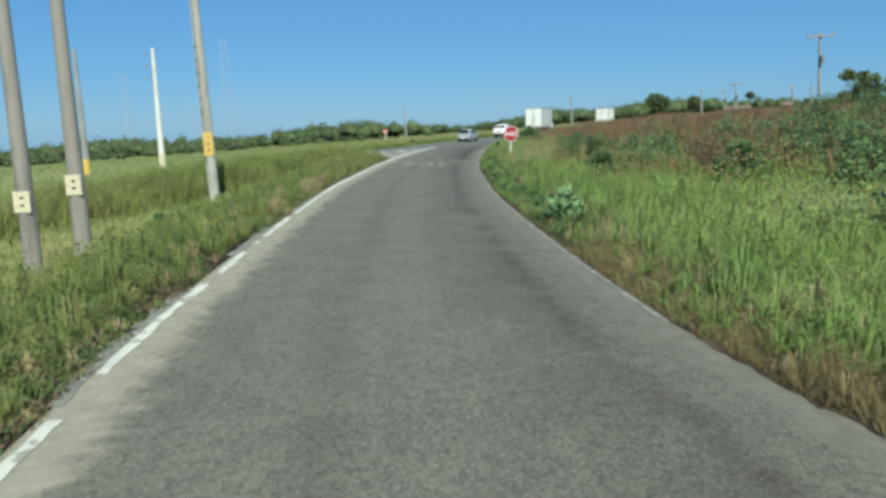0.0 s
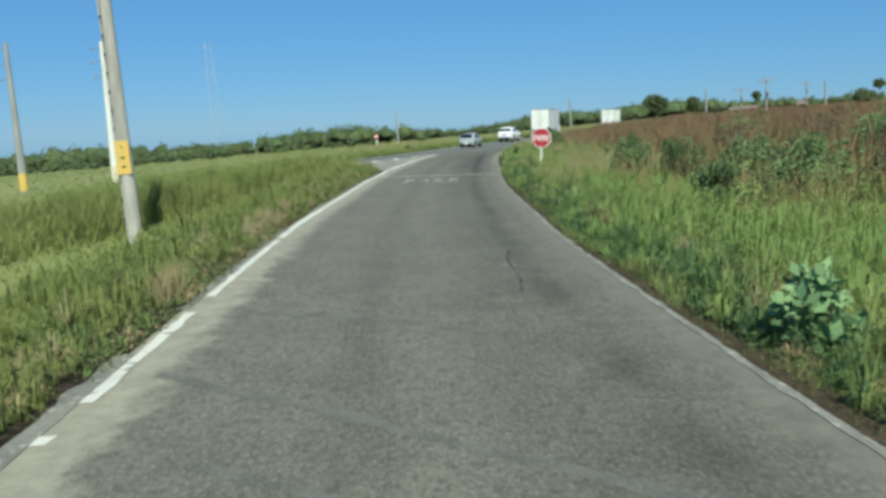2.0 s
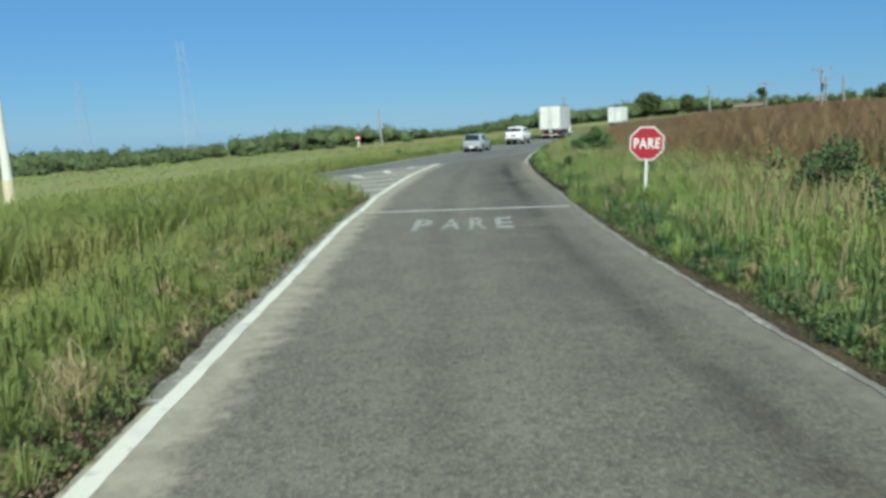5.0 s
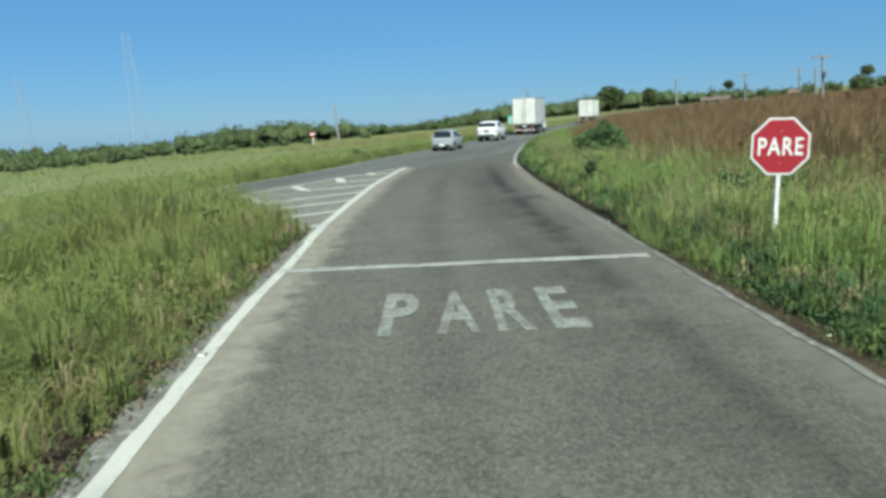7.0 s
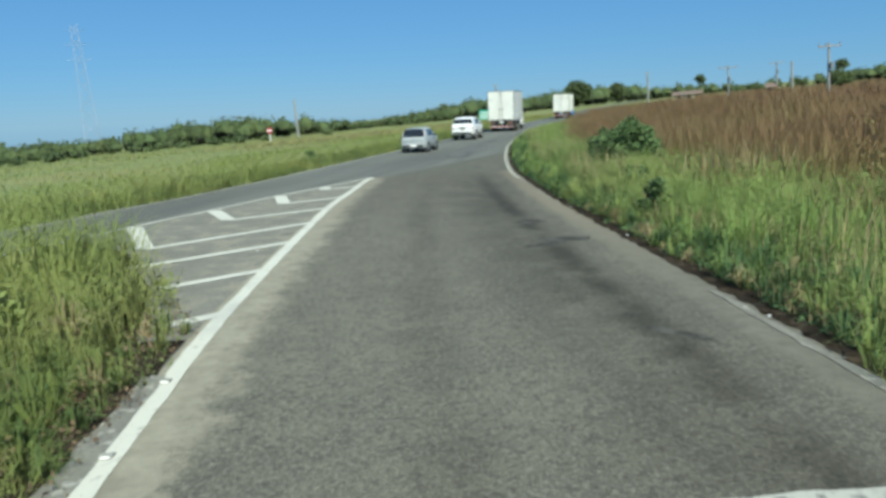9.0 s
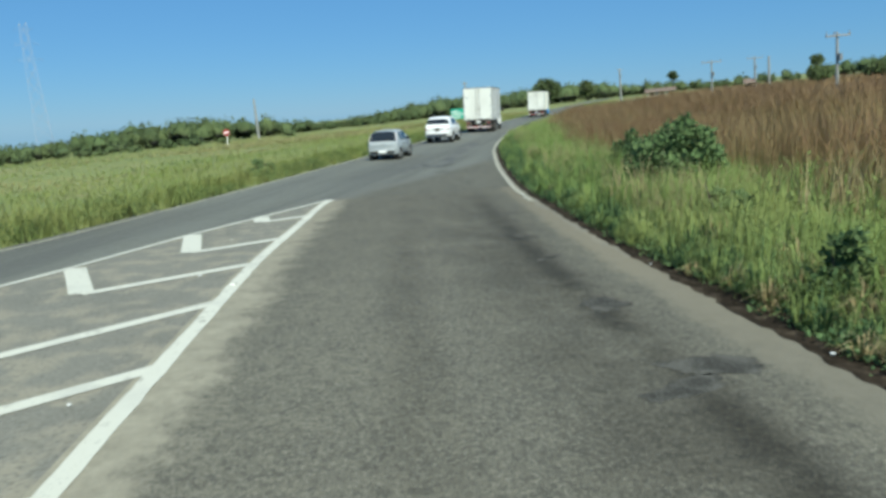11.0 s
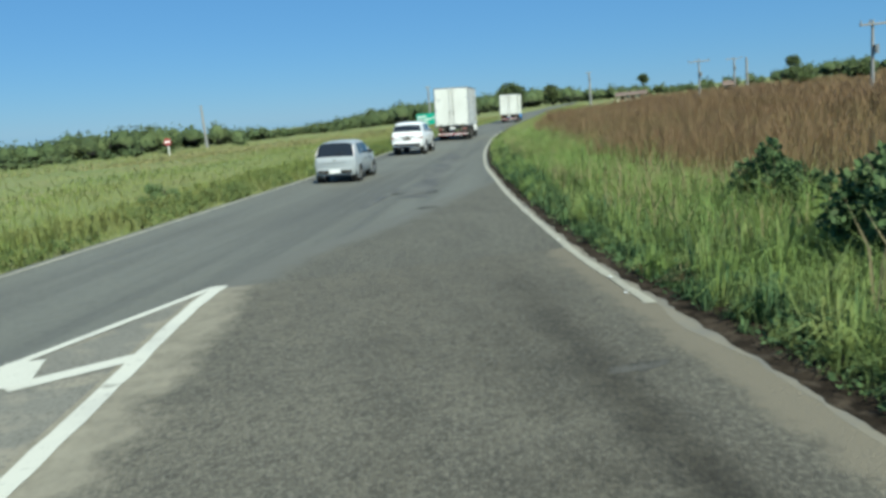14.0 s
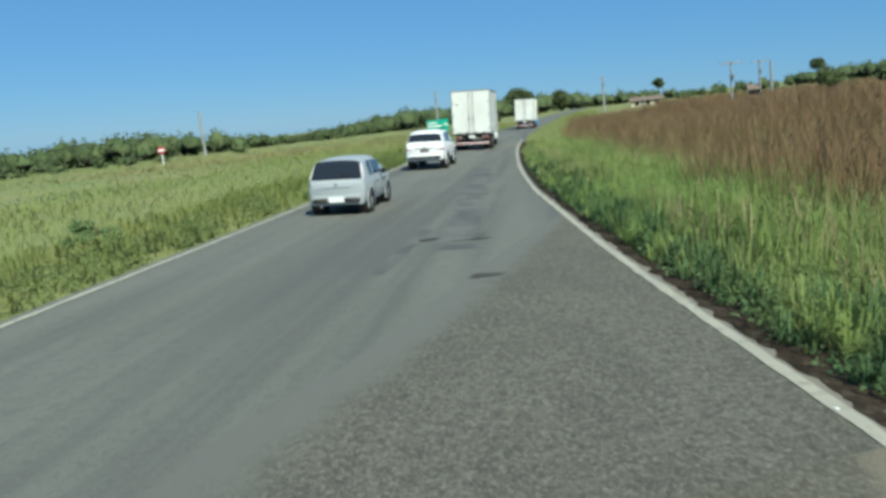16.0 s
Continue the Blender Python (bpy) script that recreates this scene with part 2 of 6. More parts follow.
M_WORN = material("worn_paint", (0.42, 0.412, 0.352), 0.8, 0, (
    (2.2, 6, 0.46, 0.62, (0.27, 0.263, 0.24), 0.85),
    (7.0, 6, 0.54, 0.66, (0.17, 0.167, 0.152), 0.9),
    (26.0, 3, 0.58, 0.70, (0.18, 0.177, 0.16), 0.6)), 0.3, 90)
M_WORD = material("rubbed_paint", (0.295, 0.300, 0.252), 0.85, 0, (
    (1.6, 6, 0.44, 0.58, (0.215, 0.214, 0.178), 0.9),
    (3.2, 7, 0.54, 0.60, (0.150, 0.146, 0.120), 0.6),
    (9.0, 6, 0.52, 0.62, (0.145, 0.141, 0.115), 0.9),
    (24.0, 3, 0.54, 0.68, (0.135, 0.130, 0.108), 0.7)), 0.3, 90)
M_CONCRETE = material("pole_concrete", (0.42, 0.40, 0.35), 0.9, 0, (
    ((3, 3, 0.7), 4, 0.45, 0.7, (0.26, 0.245, 0.21), 0.8),
    (25.0, 3, 0.5, 0.7, (0.22, 0.20, 0.17), 0.5)), 0.5, 40)
M_DARKCON = material("weathered_pole", (0.27, 0.245, 0.215), 0.9, 0, (
    ((3, 3, 0.5), 4, 0.45, 0.7, (0.15, 0.135, 0.115), 0.8),
    (25.0, 3, 0.5, 0.7, (0.36, 0.33, 0.29), 0.5)), 0.5, 40)
M_WHITECON = material("white_pole", (0.66, 0.65, 0.60), 0.85, 0, (((4, 4, 0.8), 3, 0.5, 0.7, (0.45, 0.43, 0.38), 0.7),), 0.3, 40)
M_YELLOW = material("yellow_band", (0.62, 0.42, 0.10), 0.8, 0, ((6.0, 3, 0.45, 0.7, (0.45, 0.34, 0.14), 0.7),), 0.2, 60)
M_CREAM = material("cream_band", (0.62, 0.56, 0.40), 0.8, 0, ((6.0, 3, 0.45, 0.7, (0.45, 0.40, 0.28), 0.7),), 0.2, 60)
M_BLACK = material("black_paint", (0.02, 0.02, 0.02), 0.8)
M_GREYPOLE = material("grey_pole", (0.30, 0.30, 0.29), 0.9, 0, (((3, 3, 0.5), 4, 0.45, 0.7, (0.22, 0.215, 0.205), 0.8),), 0.4, 40)
M_STEEL = material("galvanised_steel", (0.33, 0.34, 0.34), 0.55, 0.6, ((8.0, 3, 0.45, 0.7, (0.22, 0.22, 0.22), 0.6),))
M_SIGNRED = material("sign_red", (0.36, 0.022, 0.035), 0.5, 0, ((5.0, 3, 0.4, 0.7, (0.30, 0.03, 0.04), 0.6),))
M_SIGNWHITE = material("sign_white", (0.78, 0.78, 0.75), 0.6, 0, ((6.0, 3, 0.5, 0.7, (0.66, 0.65, 0.60), 0.6),))
M_SIGNGREEN = material("sign_green", (0.02, 0.36, 0.24), 0.5, 0, ((2.0, 3, 0.4, 0.7, (0.03, 0.30, 0.22), 0.6),))


# ---- building helpers ----
def part(name, bm, mat, parent=None, label="", smooth=False):
    me = bpy.data.meshes.new(name)
    bm.normal_update()
    bm.to_mesh(me)
    bm.free()
    me.materials.append(mat)
    if smooth:
        for p in me.polygons:
            p.use_smooth = True
    ob = new(name, me)
    ob.parent = parent
    if label:
        tagged(ob, label)
    return ob


def thing(name, label, category, group="", m=None, kind=""):
    ob = tagged(new(name), label, category, group, kind)
    if m is not None:
        ob.matrix_world = m
    return ob


def bm_box(sx, sy, sz, m=None, bevel=0.0, bm=None, seg=1):
    b2 = bmesh.new()
    bmesh.ops.create_cube(b2, size=1)
    bmesh.ops.scale(b2, vec=(sx, sy, sz), verts=b2.verts)
    if bevel:
        bmesh.ops.bevel(b2, geom=b2.edges[:], offset=bevel, segments=seg, affect="EDGES", clamp_overlap=True)
    if m is not None:
        bmesh.ops.transform(b2, matrix=m, verts=b2.verts)
    return join(bm, b2)


def join(bm, b2):
    if bm is None:
        return b2
    vs = [bm.verts.new(v.co) for v in b2.verts]
    b2.verts.index_update()
    for f in b2.faces:
        bm.faces.new([vs[v.index] for v in f.verts])
    b2.free()
    return bm


def bm_rod(a, b, r0, r1=None, seg=10, bm=None):
    a, b = Vector(a), Vector(b)
    b2 = bmesh.new()
    bmesh.ops.create_cone(b2, cap_ends=True, segments=seg, radius1=r0, radius2=r0 if r1 is None else r1, depth=(b - a).length)
    m = Matrix.Translation((a + b) / 2) @ (b - a).to_track_quat("Z", "Y").to_matrix().to_4x4()
    bmesh.ops.transform(b2, matrix=m, verts=b2.verts)
    return join(bm, b2)


def bm_prism(outline, width, bm=None, bevel=0.0):
    """A side outline of (y, z) drawn out along x, centred on x = 0."""
    b2 = bmesh.new()
    left = [b2.verts.new((-width / 2, y, z)) for y, z in outline]
    right = [b2.verts.new((width / 2, y, z)) for y, z in outline]
    n = len(outline)
    b2.faces.new(left)
    b2.faces.new(right[::-1])
    for i in range(n):
        b2.faces.new((left[i], right[i], right[(i + 1) % n], left[(i + 1) % n])[::-1])
    bmesh.ops.recalc_face_normals(b2, faces=b2.faces)
    if bevel:
        bmesh.ops.bevel(b2, geom=b2.edges[:], offset=bevel, segments=2, affect="EDGES", clamp_overlap=True)
    return join(bm, b2)


def smooth_line(points, step=1.0):
    """A Catmull-Rom line through the points, cut into steps of about that many metres."""
    p = [Vector((*q, 0)) for q in points]
    p = [2 * p[0] - p[1]] + p + [2 * p[-1] - p[-2]]
    out = []
    for i in range(1, len(p) - 2):
        k = max(1, int((p[i + 1] - p[i]).length / step))
        for j in range(k):
            t = j / k
            a, b, c, d = p[i - 1], p[i], p[i + 1], p[i + 2]
            out.append(0.5 * (2 * b + (c - a) * t + (2 * a - 5 * b + 4 * c - d) * t * t + (3 * b - a - 3 * c + d) * t ** 3))
    out.append(p[-2])
    return out


def ribbon(line, offset_a, offset_b, z, rag_a=0.0, rag_b=0.0, freq=1.3, seed=0, bm=None, thick=0.0):
    """A strip along a line between two offsets to its right, with ragged edges."""
    bm = bm or bmesh.new()
    prev = None
    for i, p in enumerate(line):
        q = line[min(i + 1, len(line) - 1)] - line[max(i - 1, 0)]
        nr = Vector((q.y, -q.x, 0)).normalized()
        na = noise.noise(Vector((p.x * freq, p.y * freq, seed))) + 0.5 * noise.noise(Vector((p.x * freq * 4, p.y * freq * 4, seed)))
        nb = noise.noise(Vector((p.x * freq, p.y * freq, seed + 7))) + 0.5 * noise.noise(Vector((p.x * freq * 4, p.y * freq * 4, seed + 7)))
        a = p + nr * (offset_a + rag_a * na)
        b = p + nr * (offset_b + rag_b * nb)
        va, vb = bm.verts.new((a.x, a.y, z)), bm.verts.new((b.x, b.y, z))
        if prev:
            bm.faces.new((prev[0], prev[1], vb, va))
        prev = (va, vb)
    return bm


# ---- the plan: road edges in metres ----
LEFT = [(-2.3, -30), (-2.48, -3), (-2.64, 1.5), (-2.68, 4.3), (-2.62, 7), (-2.54, 11), (-2.43, 15), (-2.29, 18.5), (-2.13, 22.3), (-1.9, 25.8), (-1.53, 29.7), (-1.19, 33), (-0.87, 36.2), (-0.43, 40.4), (0.02, 43.4), (0.46, 47.0), (0.98, 50.2), (1.55, 53.4), (2.03, 56.0), (2.62, 59.0), (3.6, 63.0), (4.3, 65.9), (4.72, 67.15)]
RIGHT = [(6.1, -30), (5.2, -4), (4.86, 0), (4.6, 3), (4.48, 7), (4.46, 12), (4.5, 17), (4.62, 21.5), (4.86, 25), (5.06, 28.3), (5.3, 32), (5.55, 35), (5.98, 38.8), (6.42, 42.2), (6.92, 46), (7.66, 51.5), (8.45, 57), (9.22, 61.5), (9.8, 64.5), (10.34, 67), (11.95, 73), (13.6, 78.5), (16.2, 86.5), (21.0, 99), (28.5, 116.5), (41.0, 143), (62, 182), (100, 250), (170, 370)]
MLEFT = [(-48, -12), (-26, 24), (-14, 43.5), (-4.2, 60.2), (-2.2, 63.4), (0.1, 67.8), (3.3, 74.7), (6.3, 81.2), (10.3, 90.0), (17.2, 105.2), (21, 113.5), (33.5, 140), (55, 181), (93, 250), (163, 371)]
NEAR = [(-41.5, -14), (-22, 17), (-12, 40), (-8.4, 47.6), (-2.4, 57.2), (-0.75, 59.6), (1.1, 62.4), (3.0, 64.9), (4.68, 67.1)]
left_line, right_line, far_line, near_line = (smooth_line(q, 0.5) for q in (LEFT, RIGHT, MLEFT, NEAR))


# the land lies level, the road is banked: seen from the road the land falls to one side and rises to the other
TILT_S, TX, TY = 0.047, 0.95, -0.30


def plane(x, y):
    return TILT_S * ((x - 2) * TX + (y - 30) * TY)


def step01(a, b, t):
    t = min(max((t - a) / (b - a), 0.0), 1.0)
    return t * t * (3 - 2 * t)


def road_z(x, y):
    """Height of the pavement: flat round the merge, following the land far off."""
    if x < -2 and y < 60:
        return plane(x, y) * step01(58, 35, y) * step01(-3, -12, x)
    return plane(x, y) * step01(120, 200, y)


XL = np.array([(p.x, p.y) for p in left_line])
XR = np.array([(p.x, p.y) for p in right_line])
XM = np.array([(p.x, p.y) for p in far_line])
XN = np.array([(p.x, p.y) for p in near_line])


def along(line, y):
    return np.interp(y, line[:, 1], line[:, 0])


def pavement_gap(x, y):
    """Sideways metres from the nearest pavement, below 0 on it (arrays)."""
    right = x - along(XR, y)
    left = np.where(y < 67, along(XL, y) - 0.12, along(XM, y)) - x
    slip = np.maximum(right, left)
    lane = np.maximum(along(XM, y) - x, x - along(XN, y)) * 0.85
    lane = np.where(y < 67, lane, 99.0)
    nose_gap = np.where((y > 46.5) & (y < 67), np.maximum(x - along(XL, y), np.maximum(along(XN, y) - x, (56.5 - y) * 0.30 - (x + 2.3) * 1.0)), 99.0)
    return np.minimum(np.minimum(slip, lane), nose_gap)


def ditch(x, y):
    """How far the land beside the pole line lies below the road's shoulder."""
    d = float(along(XL, np.array([y]))[0]) - x
    return 2.0 * step01(0.5, 6.5, d) * step01(62, 30, y) * step01(80, 20, d)


def ground_height(x, y):
    g = float(pavement_gap(np.array([x]), np.array([y]))[0])
    k = step01(0.3, 9.0, g)
    h = plane(x, y) - ditch(x, y) + 0.10 * noise.noise(Vector((x * 0.06, y * 0.06, 3)))
    return (1 - k) * (road_z(x, y) - 0.07) + k * h


bm = bmesh.new()
gx = [-1800, -900, -450, -250, -150, -100, -80, -64] + list(range(-54, -14, 4)) + [-14 + 1.5 * i for i in range(36)] + list(range(42, 130, 6)) + [140, 170, 250, 450, 900, 1800]
gy = [-1800, -600, -200, -80, -40, -24] + [-16 + 2.0 * i for i in range(75)] + list(range(138, 290, 8)) + [300, 400, 700, 1400, 2400]
grid = [[bm.verts.new((x, y, ground_height(x, y))) for x in gx] for y in gy]
for j in range(len(gy) - 1):
    for i in range(len(gx) - 1):
        bm.faces.new((grid[j][i], grid[j][i + 1], grid[j + 1][i + 1], grid[j + 1][i]))
tagged(part("ground", bm, M_FIELD, smooth=True), "flat green and straw coloured grassland soil", "ground", kind="structure")


def at_y(line, y):
    for a, b in zip(line, line[1:]):
        if a.y <= y <= b.y:
            t = (y - a.y) / max(b.y - a.y, 1e-6)
            return a.lerp(b, t)
    return line[-1] if y > line[-1].y else line[0]


def sheet(name, la, lb, ys, z, mat, label, cols=8, over_a=0.0, over_b=0.0):
    """Pavement between two edges. Its map holds the metres from each edge."""
    bm = bmesh.new()
    uv = bm.loops.layers.uv.new("edge")
    prev = None
    for y in ys:
        a, b = at_y(la, y), at_y(lb, y)
        w = b.x - a.x
        ax, bx = a.x - over_a, b.x + over_b
        row = []
        for k in range(cols + 1):
            x = ax + (bx - ax) * k / cols
            row.append((bm.verts.new((x, y, z + road_z(x, y))), (x - a.x, b.x - x)))
        if prev:
            for k in range(cols):
                q = (prev[k], prev[k + 1], row[k + 1], row[k])
                f = bm.faces.new([v for v, _ in q])
                for lo, (_, c) in zip(f.loops, q):
                    lo[uv].uv = c
        prev = row
    return tagged(part(name, bm, mat), label, "road", kind="structure")


sheet("slip_road", left_line, right_line, [y * 0.5 for y in range(-60, 135)], 0.0, M_ASPHALT, "worn grey asphalt slip road with pale sandy edges", 10, 0.13, 0.34)
sheet("main_road", far_line, right_line, [67 + y * 1.0 for y in range(0, 290)], -0.005, M_LANE, "smooth grey asphalt carriageway after the merge", 8, 0.15, 0.34)
lane_far = [p for p in far_line if p.y < 70]
lane_near = smooth_line(NEAR + [(7.5, 70)], 0.5)
sheet("through_lane", lane_far, lane_near, [y * 1.0 for y in range(-12, 69)], -0.0065, M_LANE, "dark grey asphalt through lane", 6, 0.3, 0.0)
# coarse end of the slip road's surface, running out raggedly in the merge
wedge_line = smooth_line([(4.72, 67.0), (5.9, 68.4), (6.4, 69.2), (7.05, 69.9), (7.85, 70.9), (9.1, 72.7), (10.4, 74.6), (13.0, 78.2)], 0.25)
bm = bmesh.new()
uv = bm.loops.layers.uv.new("edge")
prev = None
for i, p in enumerate(wedge_line):
    q = at_y(right_line, p.y)
    w = max(q.x + 0.34 - p.x, 0.1)
    row = [(bm.verts.new((p.x - 0.6 * (1 - i / len(wedge_line)) * min(i / 6, 1), p.y, 0.0)), (-0.6, 9)), (bm.verts.new((p.x + w * 0.5, p.y, 0.0)), (w * 0.5, 9)), (bm.verts.new((p.x + w, p.y, 0.0)), (w, 9))]
    if prev:
        for k in range(2):
            c = (prev[k], prev[k + 1], row[k + 1], row[k])
            f = bm.faces.new([v for v, _ in c])
            for lo, (_, e) in zip(f.loops, c):
                lo[uv].uv = e
    prev = row
run_out(M_COARSE, (0.138, 0.136, 0.117), 0.9)
tagged(part("slip_road_end", bm, M_COARSE), "coarse grey asphalt running out in the merge", "road", kind="structure")
# paved nose between the two roads
bm = bmesh.new()
nose = [at_y(left_line, y * 1.0) for y in range(44, 67)] + [Vector((4.8, 67.2, 0))] + [at_y(near_line, y * 1.0) for y in range(66, 55, -1)] + [Vector((-1.6, 53.5, 0)), Vector((-0.6, 50, 0))]
f = bm.faces.new([bm.verts.new((p.x, p.y, -0.006)) for p in nose])
bmesh.ops.triangulate(bm, faces=[f])
bmesh.ops.recalc_face_normals(bm, faces=bm.faces)
M_NOSE = material("nose_asphalt", (0.185, 0.176, 0.145), 0.9, 0, (
    (0.6, 4, 0.45, 0.65, (0.150, 0.143, 0.118), 0.8), (1.8, 6, 0.48, 0.62, (0.285, 0.255, 0.190), 0.75), (20.0, 2, 0.54, 0.62, (0.09, 0.086, 0.072), 0.6), (40.0, 2, 0.54, 0.62, (0.30, 0.285, 0.235), 0.5)), 0.6, 60)
tagged(part("traffic_island", bm, M_NOSE), "sandy asphalt nose between the merging roads", "traffic island", kind="structure")


def strip(name, line, a, b, z, mat, label, rag=0.015, seed=0):
    ob = part(name, ribbon(line, a, b, z, rag, rag, 2.5, seed), mat)
    return tagged(ob, label, "road marking", kind="structure")


def cut(line, y0, y1):
    return [p for p in line if y0 <= p.y <= y1]


M_DIRTYPAINT = material("dirty_road_paint", (0.361, 0.344, 0.273), 0.75, 0, (
    (1.3, 5, 0.45, 0.62, (0.31, 0.295, 0.24), 0.85),
    (6.0, 6, 0.55, 0.68, (0.25, 0.235, 0.19), 0.9)), 0.3, 90)
fine_left, fine_right = smooth_line(LEFT, 0.2), smooth_line(RIGHT, 0.25)
# the edge line of the slip road is broken where the paint has flaked
for y0, y1 in ((-12, 0.25), (1.4, 6.3), (7.1, 9.7), (10.7, 11.2), (11.8, 15.6), (16.45, 22.5), (22.65, 67.2)):
    w = 0.075 if y1 < 30 else 0.095
    strip("edge_line", cut(fine_left, y0, y1), -w + 0.04, w + 0.05, 0.008, M_FLAKED if y1 < 30 else M_PAINT, "flaking white painted edge line", 0.045 if y1 < 30 else 0.02, y0)
tagged(part("sand_film", ribbon(cut(fine_right, 56, 84), -0.02, 0.36, 0.0012, 0.16, 0.12, 1.0, 5), M_SAND), "washed-up sand along the pavement edge", "sand", kind="structure")
strip("edge_line", cut(fine_right, 2.5, 47), -0.08, 0.03, 0.0085, M_EDGE, "pale worn remains of an edge line", 0.05, 12)
for y0, y1 in ((0.5, 5.8), (9.0, 13.5), (15.6, 24.5), (27.5, 46.0)):
    tagged(part("broken_shoulder", ribbon(cut(fine_left, y0, y1), -0.26, -0.03, 0.0095, 0.11, 0.02, 2.2, y0 + 80), M_EDGE), "crumbled pale shoulder outside the edge line", "road shoulder", kind="structure")
strip("edge_line", cut(fine_right, 63.2, 125), -0.12, 0.02, 0.008, M_DIRTYPAINT, "white painted edge line", 0.03, 6)
strip("edge_line", cut(smooth_line(MLEFT, 0.4), 58, 125), 0.03, 0.16, 0.006, M_DIRTYPAINT, "white painted edge line of the through lane", 0.02, 8)
strip("edge_line", cut(smooth_line(NEAR, 0.3), 40, 67.1), -0.09, 0.05, 0.006, M_PAINT, "white painted line along the island", 0.015, 3)


def patch(name, corners, z, mat, label):
    bm = bmesh.new()
    bm.faces.new([bm.verts.new((x, y, z)) for x, y in corners])
    bmesh.ops.recalc_face_normals(bm, faces=bm.faces)
    if bm.faces[:][0].normal.z < 0:
        bmesh.ops.reverse_faces(bm, faces=bm.faces)
    return tagged(part(name, bm, mat), label, "road marking", group="island hatching" if "hatch" in name else "", kind="structure")


# hatching of the island: bars from the slip road's line, the outer ones bent along the lane
BARS = [((0.66, 48.1), (0.0, 47.75), None), ((1.1, 50.77), (-0.5, 49.95), None), ((1.6, 53.42), (-1.3, 51.85), None), ((2.07, 56.0), (-1.35, 53.85), (-2.2, 57.3)),
        ((2.56, 58.55), (0.02, 57.45), (-0.55, 59.7)), ((3.16, 61.0), (1.38, 60.25), (1.25, 62.5)), ((3.95, 64.15), (2.75, 63.65), (2.75, 64.5))]
for a, b, c in BARS:
    a, b = Vector((*a, 0)), Vector((*b, 0))
    d = (b - a).normalized()
    n = Vector((-d.y, d.x, 0)) * 0.12
    patch("hatch_bar", [(a + n).to_2d(), (a - n).to_2d(), (b - n).to_2d(), (b + n).to_2d()], 0.004, M_PAINT, "white painted hatch bar")
    if c:
        c = Vector((*c, 0))
        w = Vector((0.19, -0.02, 0))
        patch("hatch_bar", [(b - w).to_2d(), (b + w).to_2d(), (c + w).to_2d(), (c - w).to_2d()], 0.0065, M_PAINT, "white painted hatch bar bent along the lane")

# stop line, patchy, and the word painted before it
s0, s1 = Vector((-0.06, 42.62, 0)), Vector((6.15, 41.75, 0))
tagged(part("stop_line", ribbon([s0.lerp(s1, k / 60) for k in range(61)], -0.15, 0.15, 0.012, 0.025, 0.025, 2.0, 2), M_WORN), "worn white painted stop line", "road marking", kind="structure")


def letters(text, height, width, mat, name, depth=0.0, bold=0.0):
    cu = bpy.data.curves.new(name, "FONT")
    cu.body, cu.align_x, cu.align_y, cu.extrude, cu.resolution_u = text, "CENTER", "CENTER", depth, 3
    cu.space_character, cu.offset = 1.14, bold
    ob = bpy.data.objects.new(name, cu)
    scene.collection.objects.link(ob)
    bpy.context.view_layer.update()
    me = bpy.data.meshes.new_from_object(ob.evaluated_get(bpy.context.evaluated_depsgraph_get()))
    bpy.data.objects.remove(ob)
    xs = [v.co.x for v in me.vertices]
    ys = [v.co.y for v in me.vertices]
    cx, cy = (min(xs) + max(xs)) / 2, (min(ys) + max(ys)) / 2
    for v in me.vertices:
        v.co.x = (v.co.x - cx) * width / (max(xs) - min(xs))
        v.co.y = (v.co.y - cy) * height / (max(ys) - min(ys))
    me.materials.clear()
    me.materials.append(mat)
    me.name = name
    return new(name, me)


word = thing("road_word", "worn white road lettering reading PARE", "road marking", m=pose(2.7, 39.18, 0.009, 0, 0, -8), kind="structure")
for character, mid, across in (("P", -1.05, 0.47), ("A", -0.33, 0.52), ("R", 0.36, 0.45), ("E", 1.02, 0.44)):
    sign = letters(character, 2.08, across, M_WORD, "letter", 0.0, 0.03)
    sign.parent = word
    sign.matrix_basis = pose(mid, 0, 0)


# ---- stop sign ----
def stop_sign(m):
    s = thing("stop_sign", "red octagonal stop sign on a white post in grass", "road sign", m=m)
    part("post", bm_box(0.07, 0.05, 1.5, pose(0, 0, 0.55), 0.006), M_SIGNWHITE, s, "white painted square post")
    r = 0.48 / math.cos(math.pi / 8)
    for name, k, y, mat, lab in (("rim", 1.0, 0.030, M_SIGNWHITE, "white rim"), ("plate", 0.93, 0.036, M_SIGNRED, "red octagonal plate")):
        bm = bmesh.new()
        bmesh.ops.create_cone(bm, cap_ends=True, segments=8, radius1=r * k, radius2=r * k, depth=0.008)
        bmesh.ops.transform(bm, matrix=pose(0, -y, 1.74, 90, 0, 0) @ pose(0, 0, 0, 0, 0, 22.5), verts=bm.verts)
        part(name, bm, mat, s, lab)
    t = letters("PARE", 0.30, 0.74, M_SIGNWHITE, "lettering", 0.0, 0.018)
    t.parent = s
    t.matrix_basis = pose(0, -0.043, 1.74, 90, 0, 0)
    tagged(t, "white letters reading PARE")
    for z in (1.45, 2.0):
        part("bolt", bm_rod((0, -0.04, z), (0, -0.05, z), 0.012, seg=6), M_STEEL, s)
    return s


stop_sign(pose(8.4, 41.65, 0, 0, 1.5, -14))


